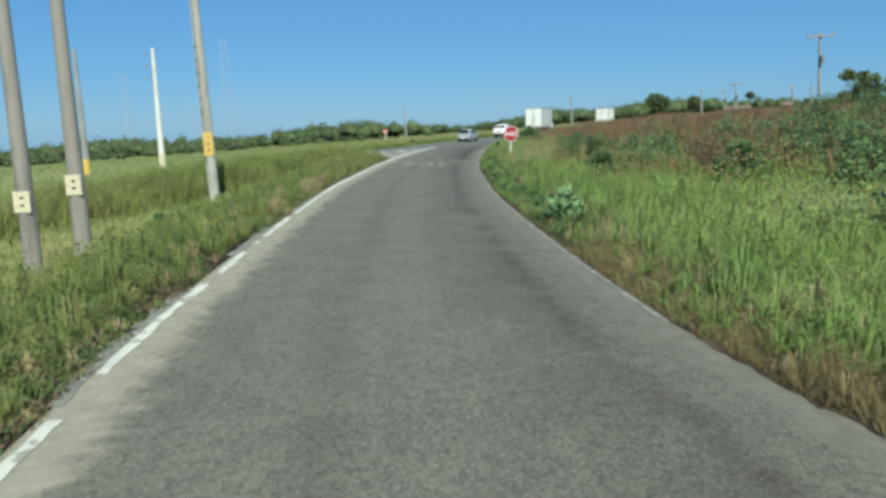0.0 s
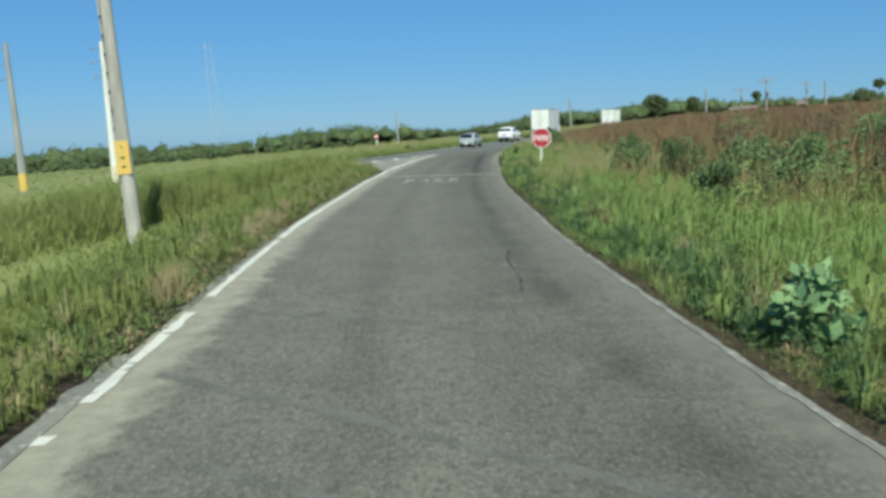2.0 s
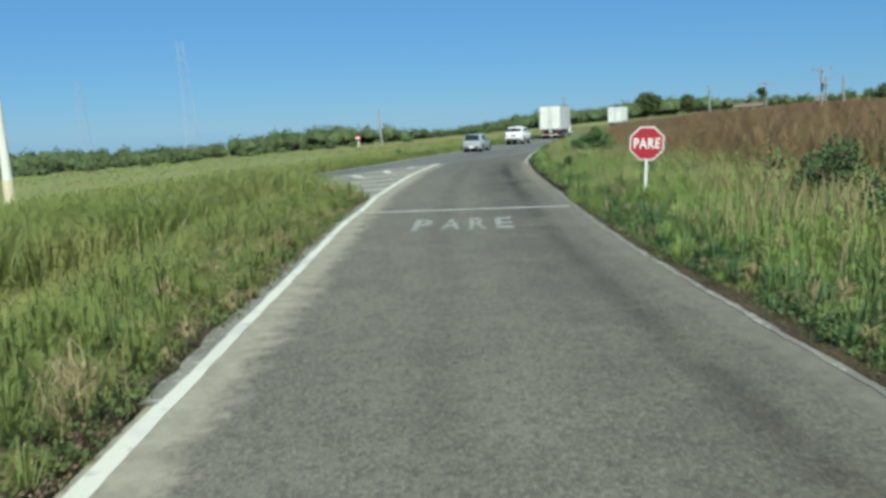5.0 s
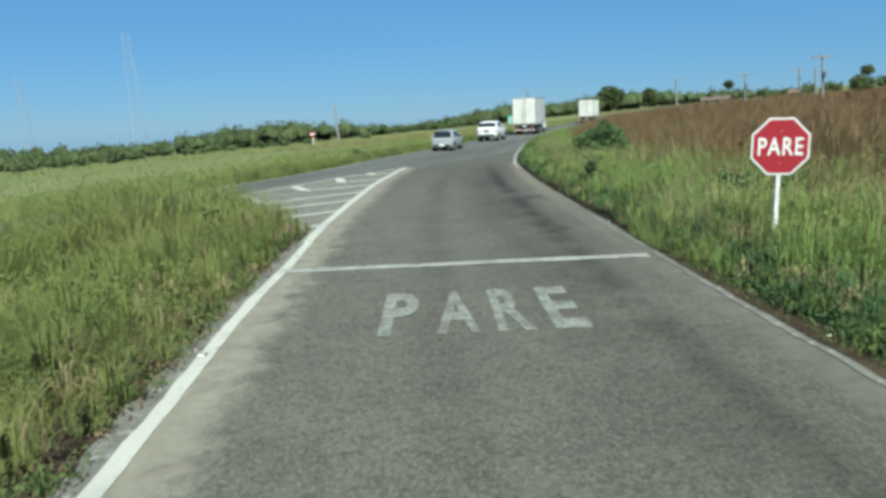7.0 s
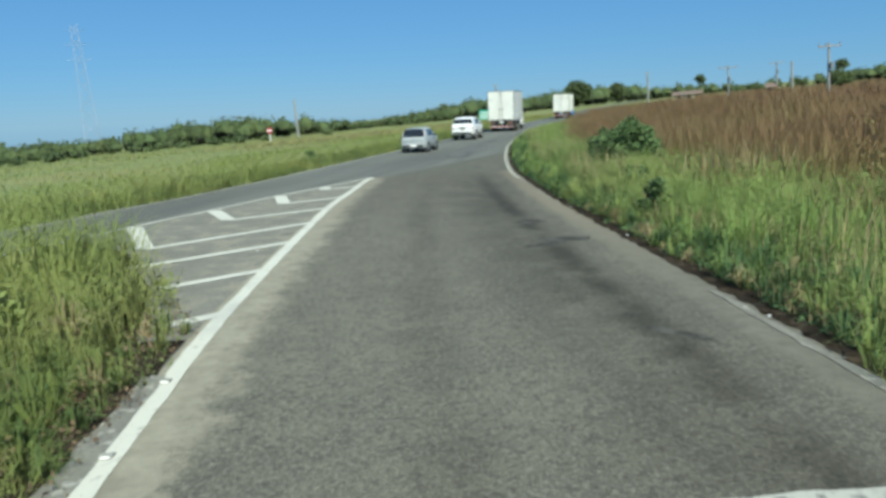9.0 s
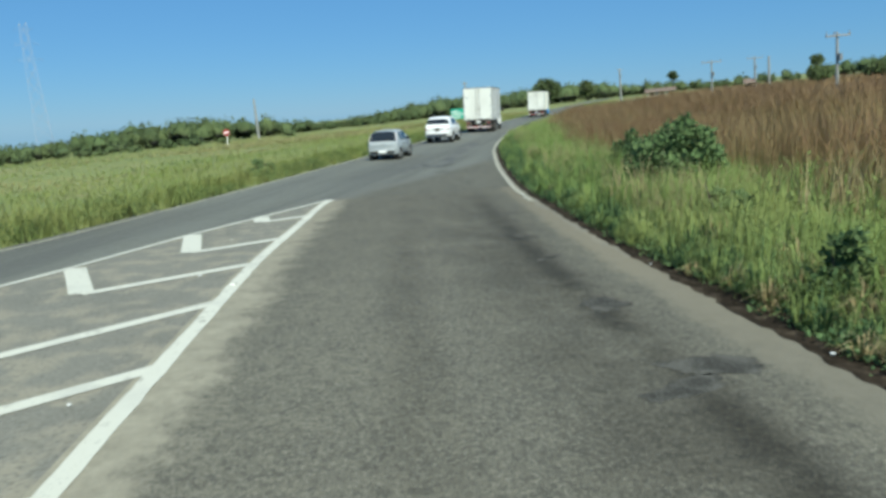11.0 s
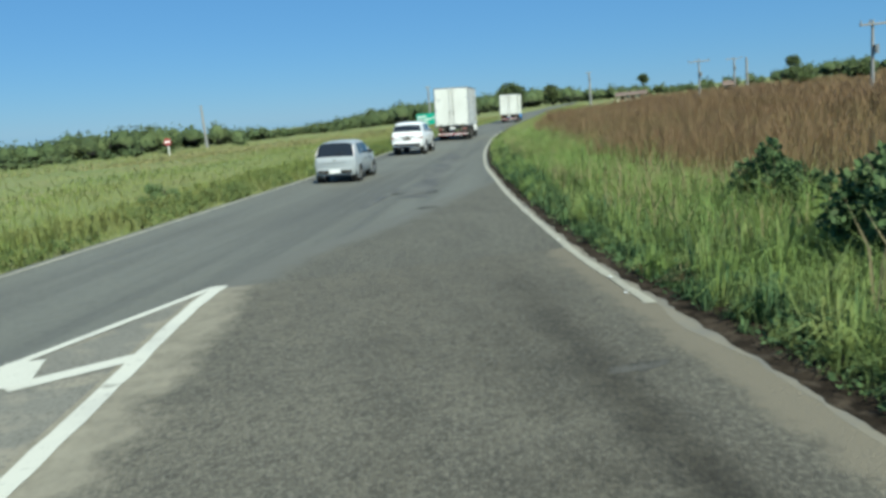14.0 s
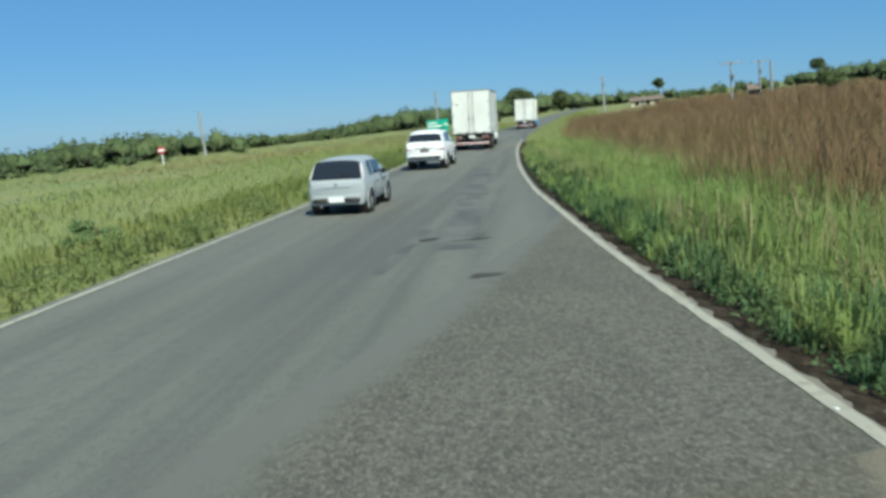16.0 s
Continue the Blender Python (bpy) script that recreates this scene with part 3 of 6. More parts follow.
def blob(name, cx, cy, rx, ry, turn, z, mat, label, category, seed, rough=0.55):
    """A flat irregular patch."""
    bm = bmesh.new()
    vs = []
    for k in range(90):
        a = k / 90 * 2 * math.pi
        q = 1 + rough * (noise.noise(Vector((math.cos(a) * 1.3, math.sin(a) * 1.3, seed))) + 0.5 * noise.noise(Vector((math.cos(a) * 5, math.sin(a) * 5, seed))))
        p = Vector((math.cos(a) * rx * q, math.sin(a) * ry * q, 0))
        p.rotate(Euler((0, 0, radians(turn))))
        vs.append(bm.verts.new((cx + p.x, cy + p.y, z)))
    bm.faces.new(vs)
    return tagged(part(name, bm, mat), label, category, kind="structure")


M_TAR = material("tar_patch", (0.044, 0.042, 0.036), 0.95, 0, ((3.5, 6, 0.44, 0.62, (0.095, 0.091, 0.078), 1.0), (40.0, 2, 0.5, 0.7, (0.16, 0.158, 0.15), 0.6)), 0.6, 60, spec=0.08)
for i, (x, y, rx, ry, turn) in enumerate(((6.75, 51.35, 0.5, 0.22, -20), (6.15, 51.0, 0.55, 0.16, 15), (6.75, 53.75, 0.33, 0.26, 0), (7.2, 56.6, 0.28, 0.10, 30), (8.29, 61.6, 0.28, 0.13, 0), (7.5, 58.7, 0.33, 0.14, -50), (9.75, 73.6, 0.30, 0.14, 0), (9.93, 77.3, 0.28, 0.14, 20), (10.6, 76.8, 0.45, 0.09, 0), (5.7, 45.4, 0.10, 0.45, 35))):
    blob("tar_patch", x, y, rx, ry, turn, 0.003, M_TAR, "dark worn tar patch on the asphalt", "road patch", i * 3.1)
M_SMEAR = material("tar_smear", (0.084, 0.083, 0.078), 0.82, 0, ((0.9, 6, 0.42, 0.60, (0.134, 0.132, 0.112), 1.0), (40.0, 2, 0.5, 0.7, (0.16, 0.158, 0.15), 0.5)), 0.6, 60)
for i, (pts, w) in enumerate(((((10.0, 76.0), (11.4, 79.4), (13.0, 83.4), (14.9, 88.2), (17.4, 94.5)), 0.38), (((8.3, 74.6), (9.2, 76.4), (10.3, 78.6)), 0.12))):
    tagged(part("tar_smear", ribbon(smooth_line(pts, 0.12), -w, w, 0.001, w * 0.8, w * 0.8, 0.9, i + 50), M_SMEAR), "dark uneven tar smear along the lane", "road patch", kind="structure")
M_CRACK = material("crack", (0.022, 0.021, 0.020), 0.95, 0, ((12.0, 4, 0.45, 0.6, (0.11, 0.108, 0.10), 0.9),))
for i, pts in enumerate((((3.12, 19.6), (3.05, 19.2), (2.92, 18.65), (2.87, 18.0), (2.88, 17.4)), ((2.86, 17.2), (2.84, 16.8), (2.78, 16.3)), ((2.76, 16.1), (2.70, 15.85), (2.76, 15.55)), ((2.9, 18.3), (3.05, 18.0)))):
    tagged(part("road_crack", ribbon(smooth_line(pts, 0.06), -0.02, 0.02, 0.0045, 0.04, 0.04, 7.0, i), M_CRACK), "dark open crack in the asphalt", "road crack", kind="structure")
# broad faint dark bands that cross the slip road
M_BAND = material("sealing_band", (0.094, 0.090, 0.074), 0.85, 0, ((1.8, 6, 0.40, 0.58, (0.128, 0.122, 0.099), 1.0), (24.0, 3, 0.5, 0.62, (0.20, 0.19, 0.155), 0.5)), 0.8, 50)
for i, pts in enumerate((((-2.0, 12.6), (0.0, 11.2), (2.4, 9.4), (4.4, 8.2)), ((-1.0, 10.2), (0.6, 9.2), (2.0, 8.0)), ((-1.7, 15.4), (0.2, 14.6), (1.8, 13.6)))):
    tagged(part("sealing_band", ribbon(smooth_line(pts, 0.1), -0.09, 0.09, 0.0035, 0.10, 0.10, 1.8, i + 20), M_BAND), "faint dark band across the asphalt", "road patch", kind="structure")
# bare dark soil along the pavement's edges
M_SOIL = material("edge_soil", (0.024, 0.019, 0.014), 1.0, 0, ((1.5, 4, 0.45, 0.65, (0.058, 0.045, 0.033), 0.85), (5.0, 5, 0.5, 0.62, (0.085, 0.068, 0.050), 0.6), (12.0, 4, 0.5, 0.7, (0.014, 0.011, 0.008), 0.8)), 1.0, 20, spec=0.03)
M_BROWNSOIL = material("brown_soil", (0.055, 0.042, 0.028), 1.0, 0, ((1.5, 4, 0.45, 0.65, (0.10, 0.078, 0.050), 0.8), (12.0, 4, 0.5, 0.7, (0.022, 0.017, 0.012), 0.8)), 1.0, 20, spec=0.05)
tagged(part("soil_strip", ribbon(cut(fine_left, -20, 47), -0.85, -0.16, 0.006, 0.1, 0.07, 1.2, 61), M_SOIL), "bare dark soil along the road edge", "soil", kind="structure")
tagged(part("soil_strip", ribbon(cut(smooth_line(RIGHT, 0.1), 44, 120), 0.10, 1.6, 0.005, 0.08, 0.1, 3.4, 64), M_SOIL), "bare dark soil along the road edge", "soil", kind="structure")

tagged(part("soil_strip", ribbon(cut(smooth_line(RIGHT, 0.1), -20, 44.2), 0.03, 0.55, 0.0065, 0.07, 0.1, 3.1, 64), M_BROWNSOIL), "bare brown soil along the road edge", "soil", kind="structure")


def road_stud(x, y, turn):
    s = thing("road_stud", "low white road stud on the edge line", "road stud", "road studs", pose(x, y, 0.009, 0, 0, turn))
    part("housing", bm_prism([(-0.06, 0), (-0.03, 0.022), (0.03, 0.022), (0.06, 0)], 0.10, bevel=0.003), M_WORN, s)
    part("reflector", bm_box(0.07, 0.004, 0.014, pose(0, -0.048, 0.013, -35)), M_SIGNWHITE, s)


for y in (38.2, 44.0, 45.6, 57.0):
    p = at_y(left_line, y)
    road_stud(p.x + 0.02, y, -10)


def scrap(x, y, size, seed):
    """A crumpled bit of pale litter."""
    bm = bmesh.new()
    bmesh.ops.create_icosphere(bm, subdivisions=1, radius=size)
    for v in bm.verts:
        v.co *= 0.75 + 0.5 * noise.noise(v.co * 9 + Vector((seed, seed, 0)))
        v.co.z *= 0.45
    ob = part("litter_scrap", bm, M_SIGNWHITE)
    ob.matrix_world = pose(x, y, 0.008 + size * 0.3, 0, 0, seed * 50)
    tagged(ob, "small crumpled scrap of pale litter by the road", "litter", "litter scraps")


for i, (x, y, q) in enumerate(((4.95, 1.95, 0.03), (6.0, 36.9, 0.035), (6.95, 45.6, 0.03), (7.85, 51.2, 0.04), (8.35, 55.4, 0.03), (0.9, 52.6, 0.03), (0.35, 50.3, 0.035), (1.7, 57.9, 0.03), (9.75, 64.7, 0.04), (2.1, 61.3, 0.03), (-2.05, 24.2, 0.03), (9.5, 63.9, 0.03), (10.4, 67.6, 0.03))):
    scrap(x, y, q, i + 1.3)


# ---- grass and other growth ----
RNG = np.random.default_rng(7)


def ground_z(x, y):
    """ground_height for arrays."""
    g = pavement_gap(x, y)
    t = np.clip((g - 0.3) / 8.7, 0, 1)
    k = t * t * (3 - 2 * t)
    p = TILT_S * ((x - 2) * TX + (y - 30) * TY)
    dl = along(XL, y) - x
    q1, q2, q3 = np.clip((dl - 0.5) / 6, 0, 1), np.clip((62 - y) / 32, 0, 1), np.clip((80 - dl) / 60, 0, 1)
    land = p - 2.0 * q1 * q1 * (3 - 2 * q1) * q2 * q2 * (3 - 2 * q2) * q3 * q3 * (3 - 2 * q3)
    f = np.clip((y - 120) / 80, 0, 1)
    rz = np.where((x < -2) & (y < 60), p * np.clip((58 - y) / 23, 0, 1) * np.clip((-3 - x) / 9, 0, 1), p * f * f * (3 - 2 * f))
    return (1 - k) * (rz - 0.07) + k * land


def low_before(f):
    """Shorter growth in the hollow before the grass tongue."""
    return lambda x, y, d: f(x, y, d) * (0.46 + 0.66 * np.clip((y - 31) / 10, 0, 1))


def short_first(f):
    """Shorter growth before the stop sign."""
    return lambda x, y, d: f(x, y, d) * (0.60 + 0.40 * np.clip((y - 36) / 8, 0, 1))


def soft_noise(x, y, scale, seed):
    """Cheap smooth noise between 0 and 1 for arrays."""
    r = np.random.default_rng(seed)
    out = np.zeros_like(x)
    for _ in range(7):
        a, ph, f = r.uniform(0, 6.28), r.uniform(0, 6.28), scale * r.uniform(0.5, 2.2)
        out += np.sin((x * np.cos(a) + y * np.sin(a)) * f + ph)
    return np.clip(0.5 + out / 7.5, 0, 1)


def raw_mesh(name, verts, faces, mat, smooth=False):
    """A mesh from arrays of corners; all faces have the same number of corners."""
    me = bpy.data.meshes.new(name)
    n, k = faces.shape
    me.vertices.add(len(verts))
    me.vertices.foreach_set("co", verts.astype(np.float32).ravel())
    me.loops.add(n * k)
    me.loops.foreach_set("vertex_index", faces.astype(np.int32).ravel())
    me.polygons.add(n)
    me.polygons.foreach_set("loop_start", np.arange(0, n * k, k, dtype=np.int32))
    me.polygons.foreach_set("loop_total", np.full(n, k, dtype=np.int32))
    me.update(calc_edges=True)
    me.materials.append(mat)
    return new(name, me)


def blades(x, y, z, h, w, lean, name, mat, label, category, tip=0.15):
    """Bent blades, three triangles each: a base, a knee and a tip."""
    n = len(x)
    yaw, ld = RNG.uniform(0, 6.283, n), RNG.uniform(0, 6.283, n)
    lean = lean * RNG.uniform(0.2, 1.0, n) * h
    cx, cy = np.cos(yaw) * w / 2, np.sin(yaw) * w / 2
    lx, ly = np.cos(ld) * lean, np.sin(ld) * lean
    v = np.empty((n, 5, 3))
    v[:, 0] = np.stack([x - cx, y - cy, z], 1)
    v[:, 1] = np.stack([x + cx, y + cy, z], 1)
    v[:, 2] = np.stack([x + cx * 0.8 + lx * 0.3, y + cy * 0.8 + ly * 0.3, z + h * 0.6], 1)
    v[:, 3] = np.stack([x - cx * 0.8 + lx * 0.3, y - cy * 0.8 + ly * 0.3, z + h * 0.6], 1)
    v[:, 4] = np.stack([x + lx, y + ly, z + h * (1 - 0.25 * lean / np.maximum(h, 0.01))], 1)
    b = np.arange(n)[:, None] * 5
    f = np.concatenate([b + np.array([[0, 1, 2]]), b + np.array([[0, 2, 3]]), b + np.array([[3, 2, 4]])])
    ob = raw_mesh(name, v.reshape(-1, 3), f, mat)
    ob.data.attributes.new("tip", "FLOAT", "POINT").data.foreach_set("value", np.tile(np.array([0.0, 0.0, 0.6, 0.6, 1.0], np.float32), n))
    return tagged(ob, label, category, kind="stuff")


def green_foot(m, foot):
    """Lets the stalks of a grass start in another colour than their heads have."""
    n, l = m.node_tree.nodes, m.node_tree.links
    at = n.new("ShaderNodeAttribute")
    at.attribute_name = "tip"
    r = n.new("ShaderNodeMapRange")
    r.inputs["From Min"].default_value, r.inputs["From Max"].default_value = 0.10, 0.70
    l.new(at.outputs["Fac"], r.inputs[0])
    for target in [q for q in n if q.type in ("BSDF_PRINCIPLED", "BSDF_TRANSLUCENT")]:
        socket = target.inputs[0]
        src = socket.links[0].from_socket
        x = n.new("ShaderNodeMixRGB")
        l.new(r.outputs[0], x.inputs[0])
        x.inputs[1].default_value = (*foot, 1)
        l.new(src, x.inputs[2])
        l.new(x.outputs[0], socket)
    return m


def leaf_mat(name, base, alt, dark, island=0.35, tr=0.25, canopy=0.75):
    return material(name, base, 0.6, 0, ((0.10, 3, 0.40, 0.62, alt, 0.7), (0.35, 3, 0.46, 0.64, dark, 0.6), (1.7, 3, 0.50, 0.66, dark, 0.45), (1.1, 2, 0.54, 0.68, alt, 0.6)), island=island, spec=0.2, translucent=tr, canopy=canopy)


M_GREEN = leaf_mat("verge_grass", (0.310, 0.376, 0.118), (0.410, 0.419, 0.167), (0.205, 0.270, 0.084), 0.08, 0.55)
M_LUSH = leaf_mat("lush_grass", (0.345, 0.472, 0.151), (0.455, 0.503, 0.197), (0.240, 0.355, 0.111), 0.08, 0.55)
M_YGREEN = leaf_mat("field_grass", (0.331, 0.412, 0.131), (0.446, 0.445, 0.181), (0.247, 0.322, 0.101), 0.06, 0.55)
M_STRAW = leaf_mat("straw_grass", (0.50, 0.42, 0.24), (0.42, 0.34, 0.19), (0.36, 0.30, 0.16), 0.3, 0.4)
M_BROWN = leaf_mat("brown_grass", (0.473, 0.299, 0.181), (0.530, 0.381, 0.221), (0.394, 0.258, 0.157), 0.08, 0.6, 0.9)
green_foot(M_BROWN, (0.38, 0.33, 0.145))
M_TAN = leaf_mat("tan_grass", (0.40, 0.365, 0.18), (0.36, 0.36, 0.15), (0.33, 0.29, 0.14), 0.12, 0.4)
M_TAWNY = leaf_mat("tawny_grass", (0.40, 0.30, 0.16), (0.42, 0.36, 0.18), (0.33, 0.26, 0.13), 0.15, 0.5, 0.85)
M_DRYBUSH = leaf_mat("dry_bush", (0.185, 0.130, 0.088), (0.235, 0.180, 0.112), (0.125, 0.092, 0.064), 0.12, 0.4, 0.5)
M_WEED = leaf_mat("weed_leaves", (0.185, 0.260, 0.090), (0.235, 0.285, 0.105), (0.120, 0.180, 0.062), 0.3, 0.45)
M_EDGELEAF = leaf_mat("edge_leaf", (0.110, 0.190, 0.078), (0.150, 0.225, 0.086), (0.060, 0.110, 0.045), 0.35, 0.4, 0.45)
M_PALELEAF = leaf_mat("pale_leaf", (0.155, 0.265, 0.105), (0.230, 0.340, 0.160), (0.075, 0.145, 0.058), 0.45, 0.3, 0.35)
M_SHRUB = leaf_mat("shrub_leaves", (0.118, 0.185, 0.070), (0.185, 0.249, 0.100), (0.062, 0.106, 0.040), 0.35, 0.35, 0.45)
M_WOOD = leaf_mat("wood_leaves", (0.130, 0.186, 0.079), (0.182, 0.226, 0.095), (0.088, 0.132, 0.061), 0.3, 0.4)
M_BARK = material("bark", (0.12, 0.095, 0.07), 0.95, 0, ((6, 4, 0.45, 0.65, (0.07, 0.055, 0.04), 0.8),), 0.6, 30)
M_DEAD = material("dead_weed", (0.14, 0.10, 0.066), 0.9, 0, ((3.0, 3, 0.4, 0.7, (0.13, 0.085, 0.05), 0.8),), island=0.4)


def scatter(n, y0, y1, edge, side, d0, d1, power=1.6, fade=0.0):
    """Places beside an edge line: side -1 lies to its left. fade thins the far end out."""
    u = RNG.uniform(0, 1, n)
    y = y0 + (y1 - y0) * u ** (1 + fade)
    d = d0 + (d1 - d0) * RNG.uniform(0, 1, n) ** power
    x = along(edge, y) + side * d
    feather = np.clip((d1 - d) / (0.35 * (d1 - d0)), 0, 1) if d1 > 8 else np.clip((d1 - d) / (0.15 * (d1 - d0)), 0, 1)
    feather = feather * np.clip((y1 - y) / (0.12 * (y1 - y0)), 0, 1)
    keep = (pavement_gap(x, y) > 0.02) & (RNG.uniform(0, 1, n) < feather)
    return x[keep], y[keep], d[keep]


def grow(n, y0, y1, edge, side, d0, d1, hfun, wfun, lean, name, mat, label, category="grass", power=1.6, fade=0.0, where=None):
    x, y, d = scatter(n, y0, y1, edge, side, d0, d1, power, fade)
    if where is not None:
        k = where(x, y, d)
        x, y, d = x[k], y[k], d[k]
    h = hfun(x, y, d) * RNG.uniform(0.55, 1.15, len(x))
    return blades(x, y, ground_z(x, y) - 0.02, h, wfun(d) * RNG.uniform(0.6, 1.4, len(x)), lean, name, mat, label, category)


def tall(a, b, dmax, seed, scale=0.5):
    return lambda x, y, d: (a + (b - a) * np.clip(d / dmax, 0, 1)) * (0.6 + 0.8 * soft_noise(x, y, scale, seed))


wide = lambda d: 0.010 + 0.0016 * d
# verge and field on the side of the pole line
grow(105000, -26, 52, XL, -1, 0.16, 7, low_before(tall(0.24, 0.85, 2.2, 1)), wide, 1.35, "verge_grass", M_GREEN, "green roadside grass growing over the road edge", power=1.5, where=lambda x, y, d: d > 0.10 + 0.75 * soft_noise(x, y, 1.3, 91))
grow(75000, -26, 75, XL, -1, 1.0, 26, low_before(tall(0.5, 0.95, 4, 2)), wide, 1.35, "field_grass", M_YGREEN, "yellow green waist-high field grass", power=1.3)
grow(33800, -26, 52, XL, -1, 0.14, 2.6, tall(0.14, 0.5, 2.0, 3), wide, 0.8, "edge_weeds", M_WEED, "low dark green weeds at the road edge", power=1.2)
grow(11700, -26, 52, XL, -1, 0.14, 1.1, tall(0.12, 0.35, 1.0, 4), wide, 0.9, "dead_weeds", M_DEAD, "dead brown stems along the road edge", power=1.2, where=lambda x, y, d: soft_noise(x, y, 0.8, 11) > 0.35)
grow(6500, -26, 50, XL, -1, 0.5, 12, low_before(tall(0.6, 1.0, 3, 5)), wide, 0.4, "straw_grass", M_STRAW, "dry straw coloured grass stalks", where=lambda x, y, d: soft_noise(x, y, 1.2, 12) > 0.62)
# beyond the through lane, out to the woods
wide_far = lambda d: 0.014 + 0.0016 * d
grow(56000, 20, 215, XM, -1, 0.5, 30, tall(0.30, 0.46, 3, 6, 0.25), wide_far, 1.4, "lane_verge_grass", M_YGREEN, "yellow green grass beside the through lane", power=1.5, fade=0.35)
grow(26000, 20, 190, XM, -1, 0.3, 9, tall(0.25, 0.5, 3, 7), wide_far, 0.9, "lane_edge_grass", M_GREEN, "green grass at the edge of the through lane", power=1.3, fade=0.35)
grow(38000, -5, 240, XM, -1, 20, 150, tall(0.20, 0.28, 60, 8), lambda d: 0.05 + 0.0010 * d, 1.5, "meadow_grass", M_YGREEN, "pale green grass of the wide meadow", power=1.2)
grow(9000, 90, 240, XM, -1, 20, 110, tall(0.28, 0.4, 60, 9), lambda d: 0.05 + 0.001 * d, 0.7, "meadow_straw", M_TAN, "dry straw patches in the meadow", where=lambda x, y, d: soft_noise(x, y, 0.09, 13) > 0.64)
grow(20000, 150, 225, XM, -1, 2.5, 70, tall(0.45, 0.6, 20, 10), lambda d: 0.04 + 0.001 * d, 0.9, "tan_meadow_grass", M_TAN, "tan dry grass before the far woods", power=1.1, where=lambda x, y, d: soft_noise(x, y, 0.06, 14) > 0.52)
# tall growth that hides the near side of the through lane
grow(30000, -12, 55, XN, 1, 0.3, 5.0, tall(0.9, 1.5, 1.5, 61), lambda d: 0.02 + 0.002 * d, 1.1, "tongue_grass", M_YGREEN, "tall yellow green grass on the tongue between the roads", power=1.0, where=lambda x, y, d: x < along(XL, y) - 1.6)
# the other verge: lush green in front, tall dry brown grass behind
grow(125000, -26, 112, XR, 1, 0.04, 6.5, short_first(tall(0.40, 1.0, 2.4, 21, 0.9)), wide, 1.25, "verge_grass", M_LUSH, "lush green roadside grass growing over the road edge", power=1.3, fade=0.25, where=lambda x, y, d: (d > np.where(y < 44, 0.0, 0.40) + np.where(y < 44, 0.35, 0.5) * soft_noise(x, y, 1.2, 92)) & ((y < 64) | (d < 5.4)))
grow(36000, -26, 100, XR, 1, 0.06, 2.2, tall(0.16, 0.5, 1.6, 22), wide, 0.8, "edge_weeds", M_WEED, "low dark green weeds at the road edge", power=1.2, fade=0.2, where=lambda x, y, d: (y < 44) | (d > 0.36))
grow(14000, -26, 60, XR, 1, 0.35, 1.6, tall(0.22, 0.55, 1.2, 23), wide, 0.7, "straw_grass", M_STRAW, "dry straw coloured grass at the road edge", power=1.2, where=lambda x, y, d: soft_noise(x, y, 0.35, 31) > np.where(y < 10, 0.15, 0.55))
grow(14000, -12, 9, XR, 1, 0.06, 0.95, tall(0.22, 0.50, 0.8, 37), wide, 0.8, "dry_edge_grass", M_TAWNY, "dry tawny grass along the road edge", power=1.1)
grow(7000, 20, 105, XR, 1, 0.45, 2.6, tall(0.45, 0.75, 1.5, 33), lambda d: 0.030 + 0.002 * d, 0.5, "broad_blade_grass", M_WEED, "upright broad-bladed dark grass at the road edge", power=1.2, fade=0.1, where=lambda x, y, d: soft_noise(x, y, 1.1, 34) > 0.42)
grow(9000, 30, 105, XR, 1, 1.2, 7.0, tall(0.9, 1.25, 3, 35), lambda d: 0.014 + 0.002 * d, 0.35, "seed_stalks", M_STRAW, "pale seeding stalks over the green verge", power=1.2, fade=0.1, where=lambda x, y, d: soft_noise(x, y, 0.6, 36) > 0.45)
brown_zone = lambda x, y, d: d + 2.5 * (soft_noise(x, y, 0.35, 41) - 0.5) > 6.3 + 5.0 * np.clip((46 - y) / 30, 0, 1) - 1.7 * np.clip((y - 62) / 8, 0, 1)
grow(125000, 24, 150, XR, 1, 3.5, 40, tall(1.1, 1.65, 9, 24, 0.3), lambda d: 0.010 + 0.0017 * d, 0.5, "brown_grass", M_BROWN, "tall dry red brown grass", power=1.25, where=brown_zone)
grow(30000, 60, 240, XR, 1, 25, 130, tall(1.3, 1.5, 40, 25, 0.1), lambda d: 0.08 + 0.0022 * d, 0.6, "brown_meadow", M_BROWN, "far red brown dry grassland", power=1.2)
grow(26000, 20, 130, XR, 1, 3.6, 13, tall(1.0, 1.55, 9, 26), lambda d: 0.012 + 0.0012 * d, 0.4, "straw_stalks", M_TAWNY, "pale straw stalks standing in the brown grass", power=1.3, where=lambda x, y, d: soft_noise(x, y, 0.9, 32) > 0.36)
grow(70000, -26, 50, XR, 1, 4.5, 32, short_first(tall(0.45, 0.8, 8, 27)), lambda d: 0.010 + 0.0018 * d, 1.25, "field_grass", M_GREEN, "rough green and yellow field grass", power=1.2, where=lambda x, y, d: y < 40 + 6 * soft_noise(x, y, 0.2, 43))
grow(26000, 0, 62, XR, 1, 9, 60, tall(1.0, 1.4, 10, 28), lambda d: 0.03 + 0.0024 * d, 0.4, "mixed_brown_grass", M_BROWN, "brown and straw patches in the rough field", power=1.2, where=lambda x, y, d: soft_noise(x, y, 0.28, 42) > 0.40)
grow(8000, 110, 240, XR, 1, 0.5, 10, tall(0.5, 0.9, 5, 29), wide_far, 0.5, "far_verge_grass", M_YGREEN, "far yellow green verge grass", power=1.2)


